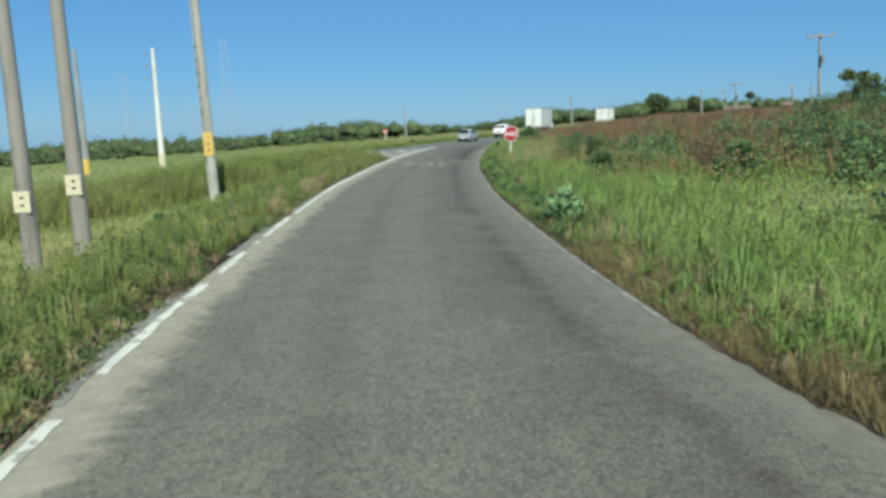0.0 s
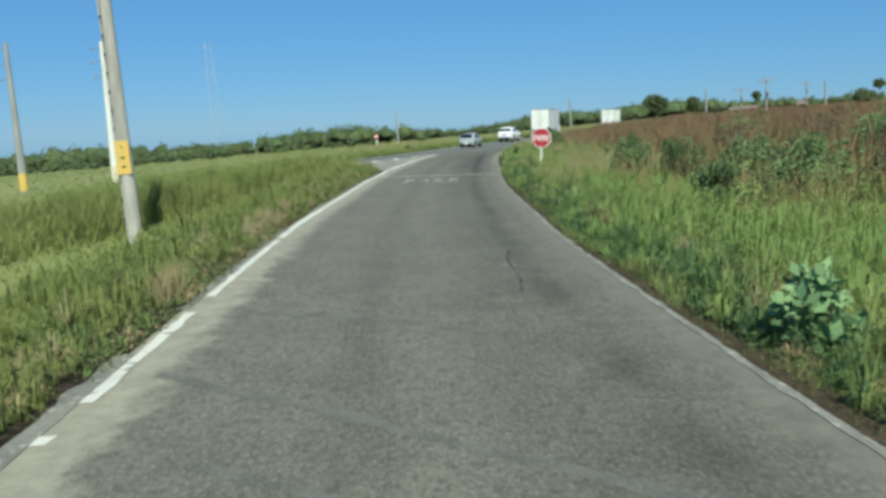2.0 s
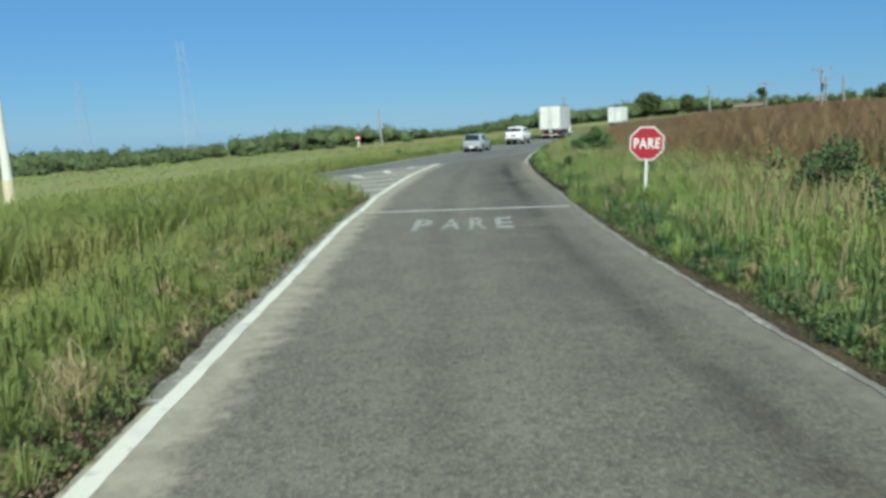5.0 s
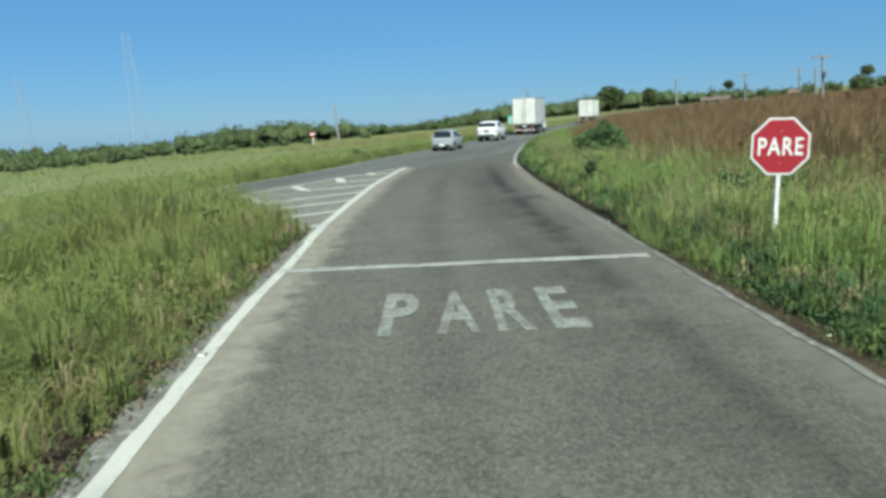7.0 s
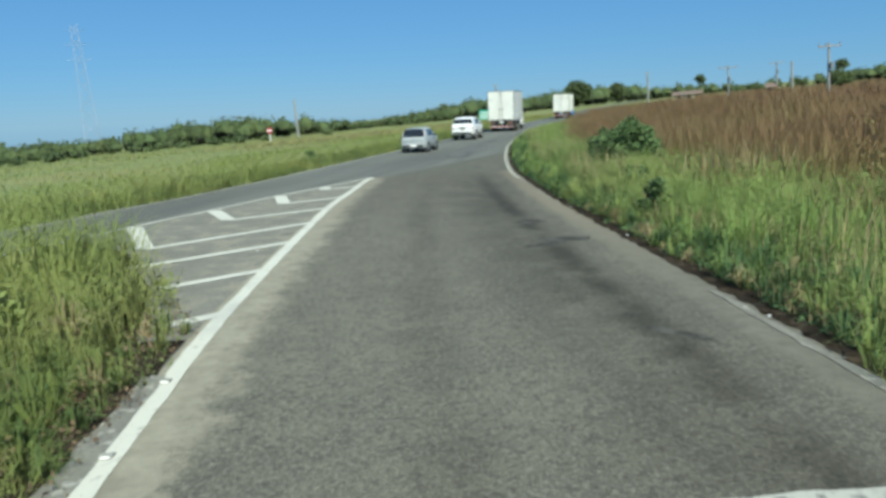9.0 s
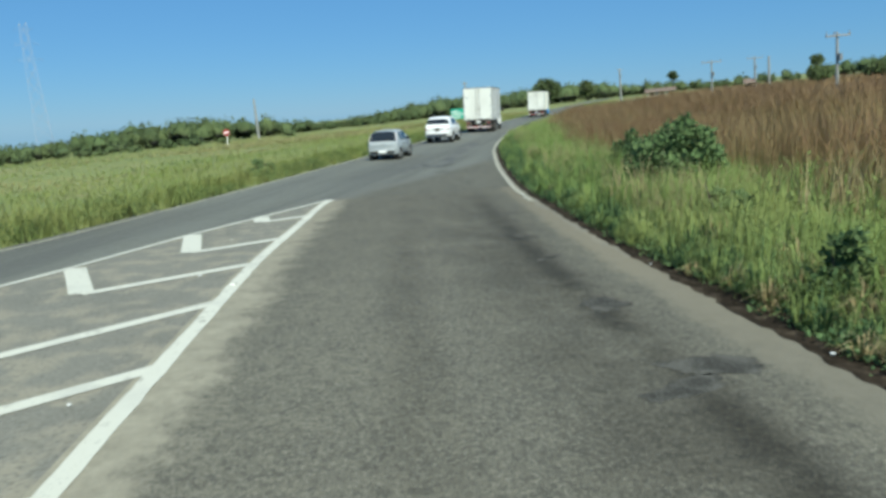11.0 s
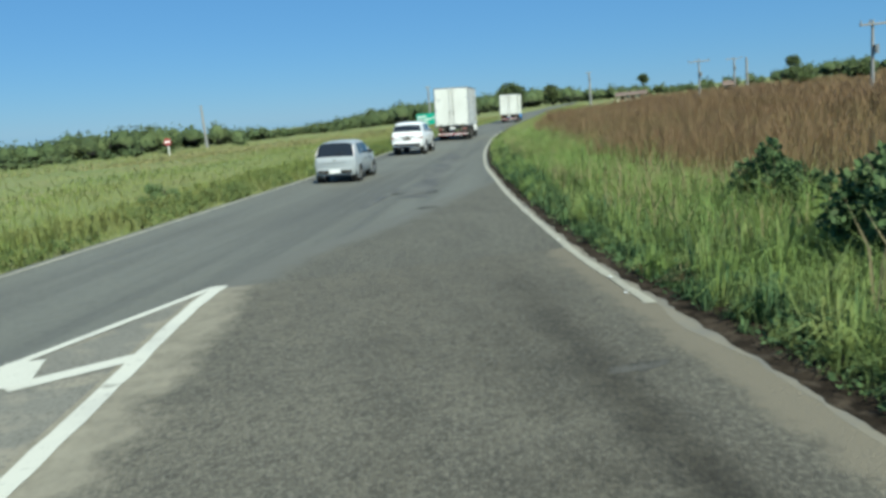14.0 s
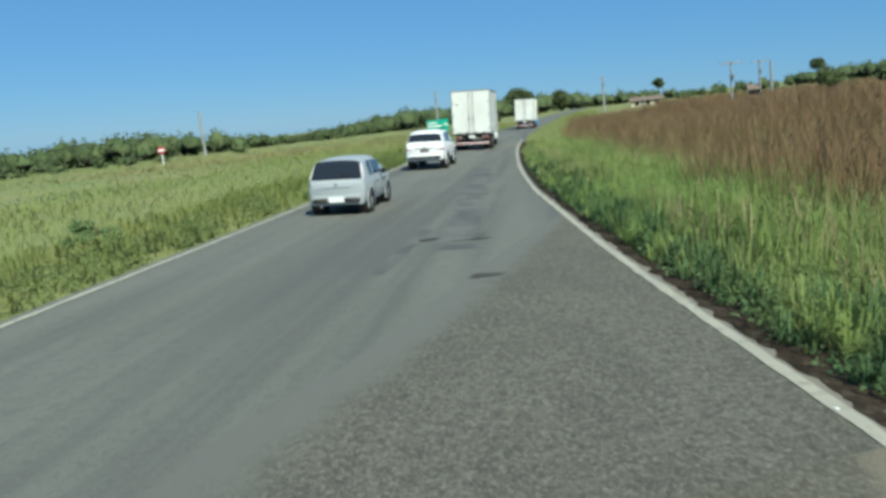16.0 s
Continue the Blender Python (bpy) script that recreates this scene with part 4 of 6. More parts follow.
for tx, ty, spread, count in ((-2.60, 24.3, 0.45, 420), (-2.95, 16.4, 0.35, 260), (-2.75, 22.6, 0.30, 160), (-2.45, 27.5, 0.35, 160)):
    px, py = RNG.normal(tx, 0.10, count), RNG.normal(ty, spread, count)
    blades(px, py, ground_z(px, py) - 0.02, RNG.uniform(0.35, 0.85, count), RNG.uniform(0.008, 0.016, count), 0.7, "straw_tuft", M_STRAW, "dry straw tuft leaning over the road edge", "grass")


def tussocks(n, y0, y1, edge, side, d0, d1, height, per, name, mat, label, power=1.3, fade=0.0, seed=0):
    """Arching clumps of broad blades that spring from one foot each."""
    x, y, d = scatter(n, y0, y1, edge, side, d0, d1, power, fade)
    size = height * RNG.uniform(0.55, 1.25, len(x)) * np.clip(0.55 + d * 0.4, 0, 1.1)
    cx, cy, cs, cd = (np.repeat(q, per) for q in (x, y, size, d))
    a, k = RNG.uniform(0, 6.283, len(cx)), RNG.uniform(0.0, 1.0, len(cx))
    foot = 0.05 * cs
    bx, by = cx + np.cos(a) * foot, cy + np.sin(a) * foot
    h = cs * (1.0 - 0.35 * k) * RNG.uniform(0.8, 1.15, len(cx))
    reach = cs * (0.10 + 0.75 * k)
    w = (0.012 + 0.0016 * cd) * RNG.uniform(0.7, 1.5, len(cx))
    sx, sy = -np.sin(a) * w / 2, np.cos(a) * w / 2
    z = ground_z(bx, by) - 0.02
    m = len(cx)
    pts = np.empty((m, 5, 3))
    pts[:, 0] = np.stack([bx - sx, by - sy, z], 1)
    pts[:, 1] = np.stack([bx + sx, by + sy, z], 1)
    mx, my = bx + np.cos(a) * reach * 0.4, by + np.sin(a) * reach * 0.4
    pts[:, 2] = np.stack([mx + sx, my + sy, z + h * 0.85], 1)
    pts[:, 3] = np.stack([mx - sx, my - sy, z + h * 0.85], 1)
    pts[:, 4] = np.stack([bx + np.cos(a) * reach, by + np.sin(a) * reach, z + h * (1.0 - 0.45 * k)], 1)
    b = np.arange(m)[:, None] * 5
    f = np.concatenate([b + np.array([[0, 1, 2]]), b + np.array([[0, 2, 3]]), b + np.array([[3, 2, 4]])])
    return tagged(raw_mesh(name, pts.reshape(-1, 3), f, mat), label, "grass", kind="stuff")


tussocks(1500, -10, 110, XR, 1, 0.35, 5.0, 0.75, 26, "grass_tussocks", M_LUSH, "arching green grass tussocks in the verge", 1.2, 0.15)
tussocks(760, 10, 100, XR, 1, 0.36, 1.25, 0.62, 26, "edge_tussocks", M_EDGELEAF, "dark blue green grass tussocks hanging over the soil", 1.0, 0.1)
tussocks(650, -10, 100, XR, 1, 0.5, 1.8, 0.60, 30, "dark_tussocks", M_WEED, "dark green grass tussocks at the road edge", 1.1, 0.15)
tussocks(260, -10, 66, XR, 1, 0.4, 2.2, 0.55, 30, "straw_tussocks", M_STRAW, "dry straw grass tussocks at the road edge", 1.1, 0.0)
tussocks(1100, -10, 50, XL, -1, 0.35, 6.0, 0.70, 26, "grass_tussocks", M_GREEN, "arching green grass tussocks in the verge", 1.2)
tussocks(500, -10, 50, XL, -1, 0.22, 2.0, 0.45, 28, "dark_tussocks", M_WEED, "dark green grass tussocks at the road edge", 1.1)
tussocks(160, -10, 50, XL, -1, 0.2, 1.6, 0.55, 28, "straw_tussocks", M_STRAW, "dry straw grass tussocks at the road edge", 1.1)
tussocks(700, 58, 120, XM, -1, 0.4, 6.0, 0.5, 26, "grass_tussocks", M_GREEN, "yellow green grass tussocks beside the through lane", 1.2)


def leaves(centres, size, name, mat, parent, count, spread, up=0.3, label=""):
    """Folded leaves scattered round clump centres, two triangles each."""
    c = np.repeat(np.asarray(centres, float), count, axis=0)
    n = len(c)
    d = RNG.normal(0, 1, (n, 3))
    d /= np.linalg.norm(d, axis=1)[:, None]
    p = c + d * np.asarray(spread) * RNG.uniform(0.35, 1.0, (n, 1)) ** 0.5
    a = RNG.normal(0, 1, (n, 3)) + d * 0.8 + np.array([0, 0, up])
    a /= np.linalg.norm(a, axis=1)[:, None]
    b = np.cross(a, RNG.normal(0, 1, (n, 3)))
    b /= np.linalg.norm(b, axis=1)[:, None]
    s = size * RNG.uniform(0.6, 1.3, (n, 1))
    v = np.stack([p, p + a * s * 0.5 + b * s * 0.28, p + a * s, p + a * s * 0.5 - b * s * 0.28], 1)
    k = np.arange(n)[:, None] * 4
    f = np.concatenate([k + np.array([[0, 1, 2]]), k + np.array([[0, 2, 3]])])
    ob = raw_mesh(name, v.reshape(-1, 3), f, mat)
    ob.parent = parent
    if label:
        tagged(ob, label)
    return ob


def shrub(x, y, radius, height, label, leaf=0.09, count=70, clumps=26, mat=None, name="shrub"):
    gz = float(ground_z(np.array([x]), np.array([y]))[0])
    s = thing(name, label, "bush", m=pose(x, y, gz - 0.03))
    tips = []
    bm = None
    for i in range(9):
        a = RNG.uniform(0, 6.28)
        r = radius * RNG.uniform(0.3, 0.85)
        tip = (math.cos(a) * r, math.sin(a) * r, height * RNG.uniform(0.55, 0.95))
        bm = bm_rod((0, 0, 0), tip, 0.018, 0.006, 5, bm)
    part("stem", bm, M_BARK, s, "thin woody stems")
    for i in range(clumps):
        a, r = RNG.uniform(0, 6.28), radius * RNG.uniform(0, 1) ** 0.6
        tips.append((math.cos(a) * r, math.sin(a) * r, height * RNG.uniform(0.22, 0.92) * (1.05 - 0.45 * (r / radius) ** 2)))
    leaves(tips, leaf, "foliage", mat or M_SHRUB, s, int(count * 1.9), (radius * 0.26, radius * 0.26, height * 0.16))
    return s


shrub(5.40, 12.1, 0.40, 0.98, "broad-leaved pale green bush in the verge grass", 0.21, 15, 20, M_PALELEAF)
shrub(14.4, 67.0, 0.72, 1.4, "round dark green bush in the verge grass", 0.11, 120, 48)
shrub(13.35, 63.0, 1.12, 1.95, "large leafy green bush before dry brown grass", 0.14, 80, 52)
shrub(10.8, 57.2, 0.45, 1.15, "small dark green bush in the verge", 0.10, 60, 14)
shrub(10.95, 47.2, 0.75, 0.95, "low dark green bush below dry brown grass", 0.10, 60, 24)
shrub(11.9, 46.0, 0.60, 0.80, "low dark green bush below dry brown grass", 0.10, 60, 20)
shrub(9.05, 52.4, 0.34, 0.98, "small dark green bush in the verge grass", 0.10, 40, 14)
shrub(10.2, 33.0, 0.75, 1.82, "dark green bush in the rough field", 0.09, 70, 26)
shrub(11.4, 30.6, 0.86, 1.76, "dark green bush in the rough field", 0.09, 70, 26)
shrub(13.0, 29.0, 0.92, 1.62, "dark green bush in the rough field", 0.09, 70, 26)
shrub(16.6, 27.0, 1.26, 2.03, "spreading dark green bush in the rough field", 0.10, 70, 36)
shrub(18.2, 22.6, 1.38, 2.29, "spreading dark green bush in the rough field", 0.10, 70, 36)
shrub(15.5, 18.0, 1.03, 1.62, "dark green bush in the rough field", 0.10, 70, 26)
shrub(24.5, 33.0, 1.84, 2.56, "spreading dark green bush in the rough field", 0.12, 70, 40)
shrub(30.0, 36.0, 2.30, 2.97, "spreading dark green bush in the rough field", 0.12, 70, 46)
for x, y, r, h in ((9.6, 24.0, 0.5, 0.9), (12.5, 17.5, 0.7, 0.9), (12.4, 24.5, 0.8, 1.2), (20.5, 30.5, 1.2, 1.5), (14.0, 12.5, 0.9, 1.3), (17.5, 13.5, 1.1, 1.5), (12.0, 38.0, 0.7, 1.2), (16.0, 36.0, 0.9, 1.5), (22.0, 25.0, 1.3, 1.6), (19.0, 40.0, 1.0, 1.6), (11.4, 6.5, 0.8, 1.0)):
    shrub(x, y, r * 1.15, h * 1.4, "dark green weedy bush in the rough field", 0.10, 60, 26)
for x, y, r, h in ((14.6, 33.0, 0.8, 1.3), (18.6, 33.5, 1.0, 1.5), (12.6, 20.5, 0.7, 1.0), (21.0, 19.0, 1.1, 1.5)):
    shrub(x, y, r * 1.1, h * 1.35, "dry brown bush in the rough field", 0.09, 50, 24, M_DRYBUSH)
shrub(-1.9, 47.5, 0.32, 0.8, "leafy green weed bush on the grass tongue", 0.12, 24, 12, M_LUSH)
shrub(-6.2, 16.5, 0.6, 0.8, "low dark green bush in the field", 0.09, 60, 18)
shrub(-8.6, 22.0, 0.7, 0.8, "low dark green bush in the field", 0.09, 60, 18)
shrub(3.0, 82.5, 0.6, 0.8, "low green bush beside the through lane", 0.09, 60, 18)


def tree(x, y, height, radius, label, trunk=0.16, clumps=60, leaf=0.5, bare=0.35, name="tree"):
    gz = float(ground_z(np.array([x]), np.array([y]))[0])
    s = thing(name, label, "tree", m=pose(x, y, gz - 0.05))
    bm = bm_rod((0, 0, 0), (0.1, 0, height * 0.6), trunk, trunk * 0.6, 8)
    for i in range(6):
        a = i * 1.05 + RNG.uniform(0, 0.6)
        bm = bm_rod((0.06, 0, height * bare), (math.cos(a) * radius * 0.7, math.sin(a) * radius * 0.7, height * RNG.uniform(0.6, 0.85)), trunk * 0.4, trunk * 0.12, 5, bm)
    part("trunk", bm, M_BARK, s, "brown bark trunk with limbs")
    cs = []
    for i in range(clumps):
        d = RNG.normal(0, 1, 3)
        d /= np.linalg.norm(d)
        q = RNG.uniform(0.3, 1) ** 0.5
        cs.append((d[0] * radius * q, d[1] * radius * q, height * (bare + 0.08) + (height * (0.92 - bare)) * (0.5 + 0.5 * d[2] * q)))
    leaves(cs, leaf, "crown", M_WOOD, s, 26, radius * 0.22)
    return s


tree(128, 352, 10.5, 5.2, "broad dark green tree above the far woods", 0.4, 90, 1.3, 0.1)
tree(146, 350, 8.5, 3.4, "dark green tree in the far woods", 0.3, 60, 1.1, 0.15)
tree(118, 235, 6.6, 1.5, "lone palm-like tree with a small round crown", 0.14, 26, 0.6, 0.62)
tree(132, 196, 6.4, 1.4, "lone palm-like tree with a small round crown", 0.14, 26, 0.6, 0.62)
tree(50.4, 69, 5.0, 1.6, "young green tree beyond the rough field", 0.14, 40, 0.4, 0.2)
tree(51.2, 74, 5.4, 0.7, "slender palm-like tree with a tufted top", 0.09, 14, 0.4, 0.75)
tree(112, 172, 3.6, 2.6, "rounded green tree by the far poles", 0.2, 50, 0.6, 0.2)
tree(122, 168, 3.4, 2.4, "rounded dark tree by the far poles", 0.2, 50, 0.6, 0.2)
for x, y, h, r in ((112, 134, 3.2, 3.4), (119, 133, 3.5, 3.8), (126, 131, 3.3, 4.0), (133, 128, 3.8, 4.2), (141, 126, 3.6, 4.2), (107, 128, 2.7, 2.8), (84, 90, 5.0, 2.6), (90, 88, 5.6, 3.0)):
    tree(x, y, h, r, "dark green broadleaf tree in a far row", 0.25, 60, 0.7, 0.12)

# broad-leaved weeds that fill the verges and make the fields uneven
def weeds(n, y0, y1, edge, side, d0, d1, top, size, name, mat, label, power=1.4, fade=0.0, thr=0.45, seed=70, scale=0.9):
    x, y, d = scatter(n, y0, y1, edge, side, d0, d1, power, fade)
    k = soft_noise(x, y, scale, seed) > thr
    x, y, d = x[k], y[k], d[k]
    lump = 0.5 + soft_noise(x, y, 1.6, seed + 1)
    c = np.stack([x, y, ground_z(x, y) + RNG.uniform(0.03, 1, len(x)) ** 0.8 * top * lump * np.clip(0.35 + d / 2.0, 0, 1)], 1)
    return tagged(leaves(c, size, name, mat, None, 3, (0.10, 0.10, 0.05)), label, "weeds", kind="stuff")


weeds(26000, -26, 50, XL, -1, 0.15, 5, 0.42, 0.055, "broadleaf_weeds", M_WEED, "dark broad-leaved weeds in the verge", 1.6, 0, 0.42, 71)
weeds(28600, -26, 60, XL, -1, 0.8, 20, 0.65, 0.09, "field_weeds", M_GREEN, "leafy green field weeds", 1.3, 0, 0.45, 73)
weeds(9100, -26, 50, XL, -1, 0.14, 0.9, 0.28, 0.06, "dead_leaves", M_DEAD, "dead brown leaves along the road edge", 1.2, 0, 0.40, 75)
weeds(30000, -26, 100, XR, 1, 0.55, 4, 0.45, 0.055, "broadleaf_weeds", M_WEED, "dark broad-leaved weeds in the verge", 1.5, 0.2, 0.42, 77)
weeds(12000, 8, 100, XR, 1, 0.32, 1.0, 0.32, 0.07, "edge_leaves", M_EDGELEAF, "dark blue green leaves hanging over the pavement edge", 1.0, 0.1, 0.30, 85, 1.5)
weeds(12000, 56, 130, XM, -1, 0.3, 2.2, 0.42, 0.08, "lane_weeds", M_WEED, "dark weeds along the through lane", 1.1, 0.1, 0.40, 87, 1.2)
weeds(26000, -26, 60, XR, 1, 2.5, 22, 0.8, 0.09, "field_weeds", M_LUSH, "leafy green field weeds", 1.2, 0, 0.45, 79)
weeds(14000, -4, 46, XR, 1, 5, 34, 1.3, 0.15, "dark_field_weeds", M_SHRUB, "dark green tall field weeds", 1.2, 0, 0.58, 81, 0.45)
weeds(9000, -4, 60, XR, 1, 6, 34, 1.3, 0.13, "dry_field_weeds", M_TAWNY, "dry brown tall field weeds", 1.2, 0, 0.62, 83, 0.5)


# far woods all round the plain: lumpy crowns with leaves standing out of them
rows = []
for x0, y0, x1, y1, n, hh in ((-320, 120, -120, 225, 170, 6.6), (-120, 215, -40, 246, 100, 6.9), (-40, 246, 0, 262, 50, 8.0), (0, 258, 70, 300, 80, 9.0), (40, 290, 130, 370, 95, 8.6), (120, 365, 260, 420, 110, 8.0), (190, 330, 420, 330, 110, 7.5), (-420, -40, -320, 120, 34, 7.0), (260, 200, 380, 60, 40, 7.5), (380, 60, 200, -260, 30, 8), (-420, -40, -200, -300, 30, 8)):
    for i in range(int(n * 1.5)):
        t = RNG.uniform(0, 1)
        x, y = x0 + (x1 - x0) * t + RNG.normal(0, 5), y0 + (y1 - y0) * t + RNG.normal(0, 7)
        h = hh * (0.08 + 1.02 * float(soft_noise(np.array([x]), np.array([y]), 0.045, 51)[0]) + RNG.uniform(-0.16, 0.20))
        rows.append((x, y, h, h * RNG.uniform(0.30, 0.62)))
for i in range(90):                # bushes scattered before the woods
    t = RNG.uniform(0, 1)
    h = RNG.uniform(0.8, 2.2)
    rows.append((-170 + 165 * t + RNG.normal(0, 8), 165 + 62 * t + RNG.normal(0, 13), h, h * 0.9))
rows = np.array(rows)
bm = bmesh.new()
bmesh.ops.create_icosphere(bm, subdivisions=2, radius=1)
bm.verts.index_update()
unit = np.array([v.co[:] for v in bm.verts])
tri = np.array([[v.index for v in f.verts] for f in bm.faces])
bm.free()
N = len(rows)
lump = np.ones((N, len(unit)))
for f in (2.3, 4.1, 6.5):
    ax = RNG.normal(0, 1, (N, 3, 1))
    lump += 0.13 * np.sin(f * (unit @ ax)[:, :, 0] + RNG.uniform(0, 6.28, (N, 1)))
woods_z = plane(rows[:, 0], rows[:, 1])
size = np.stack([rows[:, 3], rows[:, 3], rows[:, 2] * 0.5], 1)
mid = np.stack([rows[:, 0], rows[:, 1], woods_z + rows[:, 2] * 0.42], 1)
crowns = mid[:, None, :] + unit[None] * lump[:, :, None] * size[:, None, :] * 0.66
core = raw_mesh("woods_core", crowns.reshape(-1, 3), (tri[None] + np.arange(N)[:, None, None] * len(unit)).reshape(-1, 3), M_WOOD)
tagged(core, "dark inner mass of the far woods", "woods", kind="stuff")
pick = RNG.integers(0, len(unit), (N, 20))
skin = mid[:, None, :] + unit[pick] * np.take_along_axis(lump, pick, 1)[:, :, None] * size[:, None, :] * 0.80
woods = leaves(skin.reshape(-1, 3), 0.78, "far_woods", M_WOOD, None, 5, 0.6, 0.0)
tagged(woods, "dark green belt of woods along the horizon", "woods", kind="stuff")


# ---- poles, towers and signs ----
UP = Vector((-TILT_S * TX, -TILT_S * TY, 1)).normalized()


def stand(x, y, turn=0.0, extra=0.0, lean=1.0):
    """The pose of something on the land at x, y: plumb at lean 0, square to the land at 1."""
    gz = float(ground_z(np.array([x]), np.array([y]))[0])
    m = Vector((0, 0, 1)).rotation_difference(Vector((0, 0, 1)).lerp(UP, lean)).to_matrix().to_4x4()
    return Matrix.Translation((x, y, gz - 0.05)) @ m @ pose(0, 0, 0, 0, extra, turn)


def plate(parent, z, w, h, y, mat, bars, label):
    p = part("number_band", bm_box(w, 0.02, h, pose(0, -y, z), 0.004), mat, parent, label)
    for dz, bw in bars:
        part("mark", bm_box(bw, 0.006, 0.07, pose(0.01, -y - 0.012, z + dz)), M_BLACK, p)


def roadside_pole(x, y, height, r0, mat, band, bars, label, band_z, notches=False, lean=0.0):
    s = thing("utility_pole", label, "utility pole", "roadside poles", stand(x, y, lean=lean))
    part("shaft", bm_rod((0, 0, 0), (0, 0, height), r0, r0 * 0.62, 14), mat, s, smooth=False)
    if notches:
        for k in range(14):
            part("step_hole", bm_box(0.06, 0.05, 0.10, pose(-r0 * 0.72, -r0 * 0.45, 0.5 + k * 0.62), 0.01), M_BLACK, s)
        part("rib", bm_box(0.05, 0.09, height * 0.98, pose(-r0 * 0.92, 0.02, height * 0.49), 0.01), mat, s)
    plate(s, band_z, r0 * 1.75, 0.62 if not notches else 1.15, r0 * 0.9, band, bars, "painted number band")
    arm = part("crossarm", bm_box(1.8, 0.10, 0.12, pose(0, -0.12, height - 0.4), 0.01), M_STEEL, s, "steel crossarm")
    for dx in (-0.8, 0, 0.8):
        part("insulator", bm_rod((dx, -0.12, height - 0.34), (dx, -0.12, height - 0.12), 0.05, 0.03, 8), M_DARKCON, arm)
    return s


roadside_pole(-9.0, 16.6, 11.5, 0.27, M_DARKCON, M_CREAM, ((0.12, 0.10), (-0.10, 0.12)), "weathered grey pole with a cream number band", 3.05)
roadside_pole(-10.0, 15.4, 11.5, 0.27, M_DARKCON, M_CREAM, ((0.12, 0.10), (-0.10, 0.12)), "weathered grey pole with a cream number band", 2.95)
roadside_pole(-8.33, 31.0, 11.5, 0.27, M_CONCRETE, M_YELLOW, ((0.36, 0.05), (0.0, 0.14), (-0.32, 0.14)), "grey concrete pole with a yellow number band", 3.85, True, 0.55)
roadside_pole(-25.0, 41.0, 10.0, 0.22, M_DARKCON, M_CREAM, ((0.12, 0.08), (-0.10, 0.08)), "weathered grey pole with a cream number band", 2.6)


def slim_pole(x, y, height, mat, label, base=None):
    s = thing("utility_pole", label, "utility pole", "slim line poles", stand(x, y, lean=0.0))
    part("shaft", bm_rod((0, 0, 0), (0, 0, height), 0.34, 0.15, 12), mat, s)
    if base:
        part("base_band", bm_rod((0, 0, 0.2), (0, 0, 1.7), 0.352, 0.340, 12), base, s, "yellow painted foot")
    for k, dz in enumerate((0.5, 1.7, 2.9)):
        arm = part("bracket", bm_rod((-0.1, 0, height - dz), (-0.95, 0, height - dz - 0.1), 0.035, 0.03, 6), M_STEEL, s)
        part("insulator", bm_rod((-0.95, 0, height - dz - 0.12), (-0.7, 0, height - dz - 0.04), 0.08, 0.05, 8), M_DARKCON, arm)
    return s


slim_pole(-23.65, 72.5, 12.4, M_WHITECON, "tall white concrete pole with three side brackets", M_CREAM)
slim_pole(-30.2, 69.5, 12.4, M_GREYPOLE, "tall grey concrete pole with three side brackets", M_YELLOW)


def line_pole(x, y, top, label, arms=1, wide=1.9, r=0.14, turn=-20.0):
    gz = float(ground_z(np.array([x]), np.array([y]))[0])
    h = top - gz
    s = thing("utility_pole", label, "utility pole", "field line poles", stand(x, y, turn))
    part("shaft", bm_rod((0, 0, 0), (0, 0, h), r, r * 0.65, 10), M_GREYPOLE, s)
    for k in range(arms):
        a = part("crossarm", bm_box(wide, 0.12, 0.14, pose(0, -0.16, h - 0.3 - 0.9 * k), 0.01), M_GREYPOLE, s, "grey crossarm")
        for dx in (-0.46, -0.15, 0.46):
            part("insulator", bm_rod((dx * wide, -0.16, h - 0.24 - 0.9 * k), (dx * wide, -0.16, h + 0.02 - 0.9 * k), 0.07, 0.04, 8), M_STEEL, a)
    if arms:
        part("transformer", bm_rod((0.18, -0.2, h - 2.3), (0.18, -0.2, h - 1.7), 0.16, 0.16, 10), M_STEEL, s, "small grey transformer can")
    return s


line_pole(33.5, 48.8, 8.6, "grey pole with a crossarm in the rough field")
line_pole(49.7, 97.8, 6.9, "grey pole with a crossarm beyond brown grass")
line_pole(68.0, 142.2, 7.2, "grey pole with a crossarm beyond brown grass", 1, 2.8)
line_pole(101.2, 233.4, 10.2, "grey pole rising from the far plain", 1, 1.6, 0.3)
line_pole(110.3, 184.5, 9.6, "grey pole rising from the far plain", 0, 1.6, 0.3)
line_pole(100.5, 176.0, 9.2, "grey pole rising from the far plain", 1, 3.0, 0.22)
line_pole(3.9, 221.2, 6.4, "lone grey pole in front of the woods", 0, 1.2, 0.3)
line_pole(62.0, 250.0, 9.0, "grey pole rising from the far plain", 1, 1.6, 0.3)


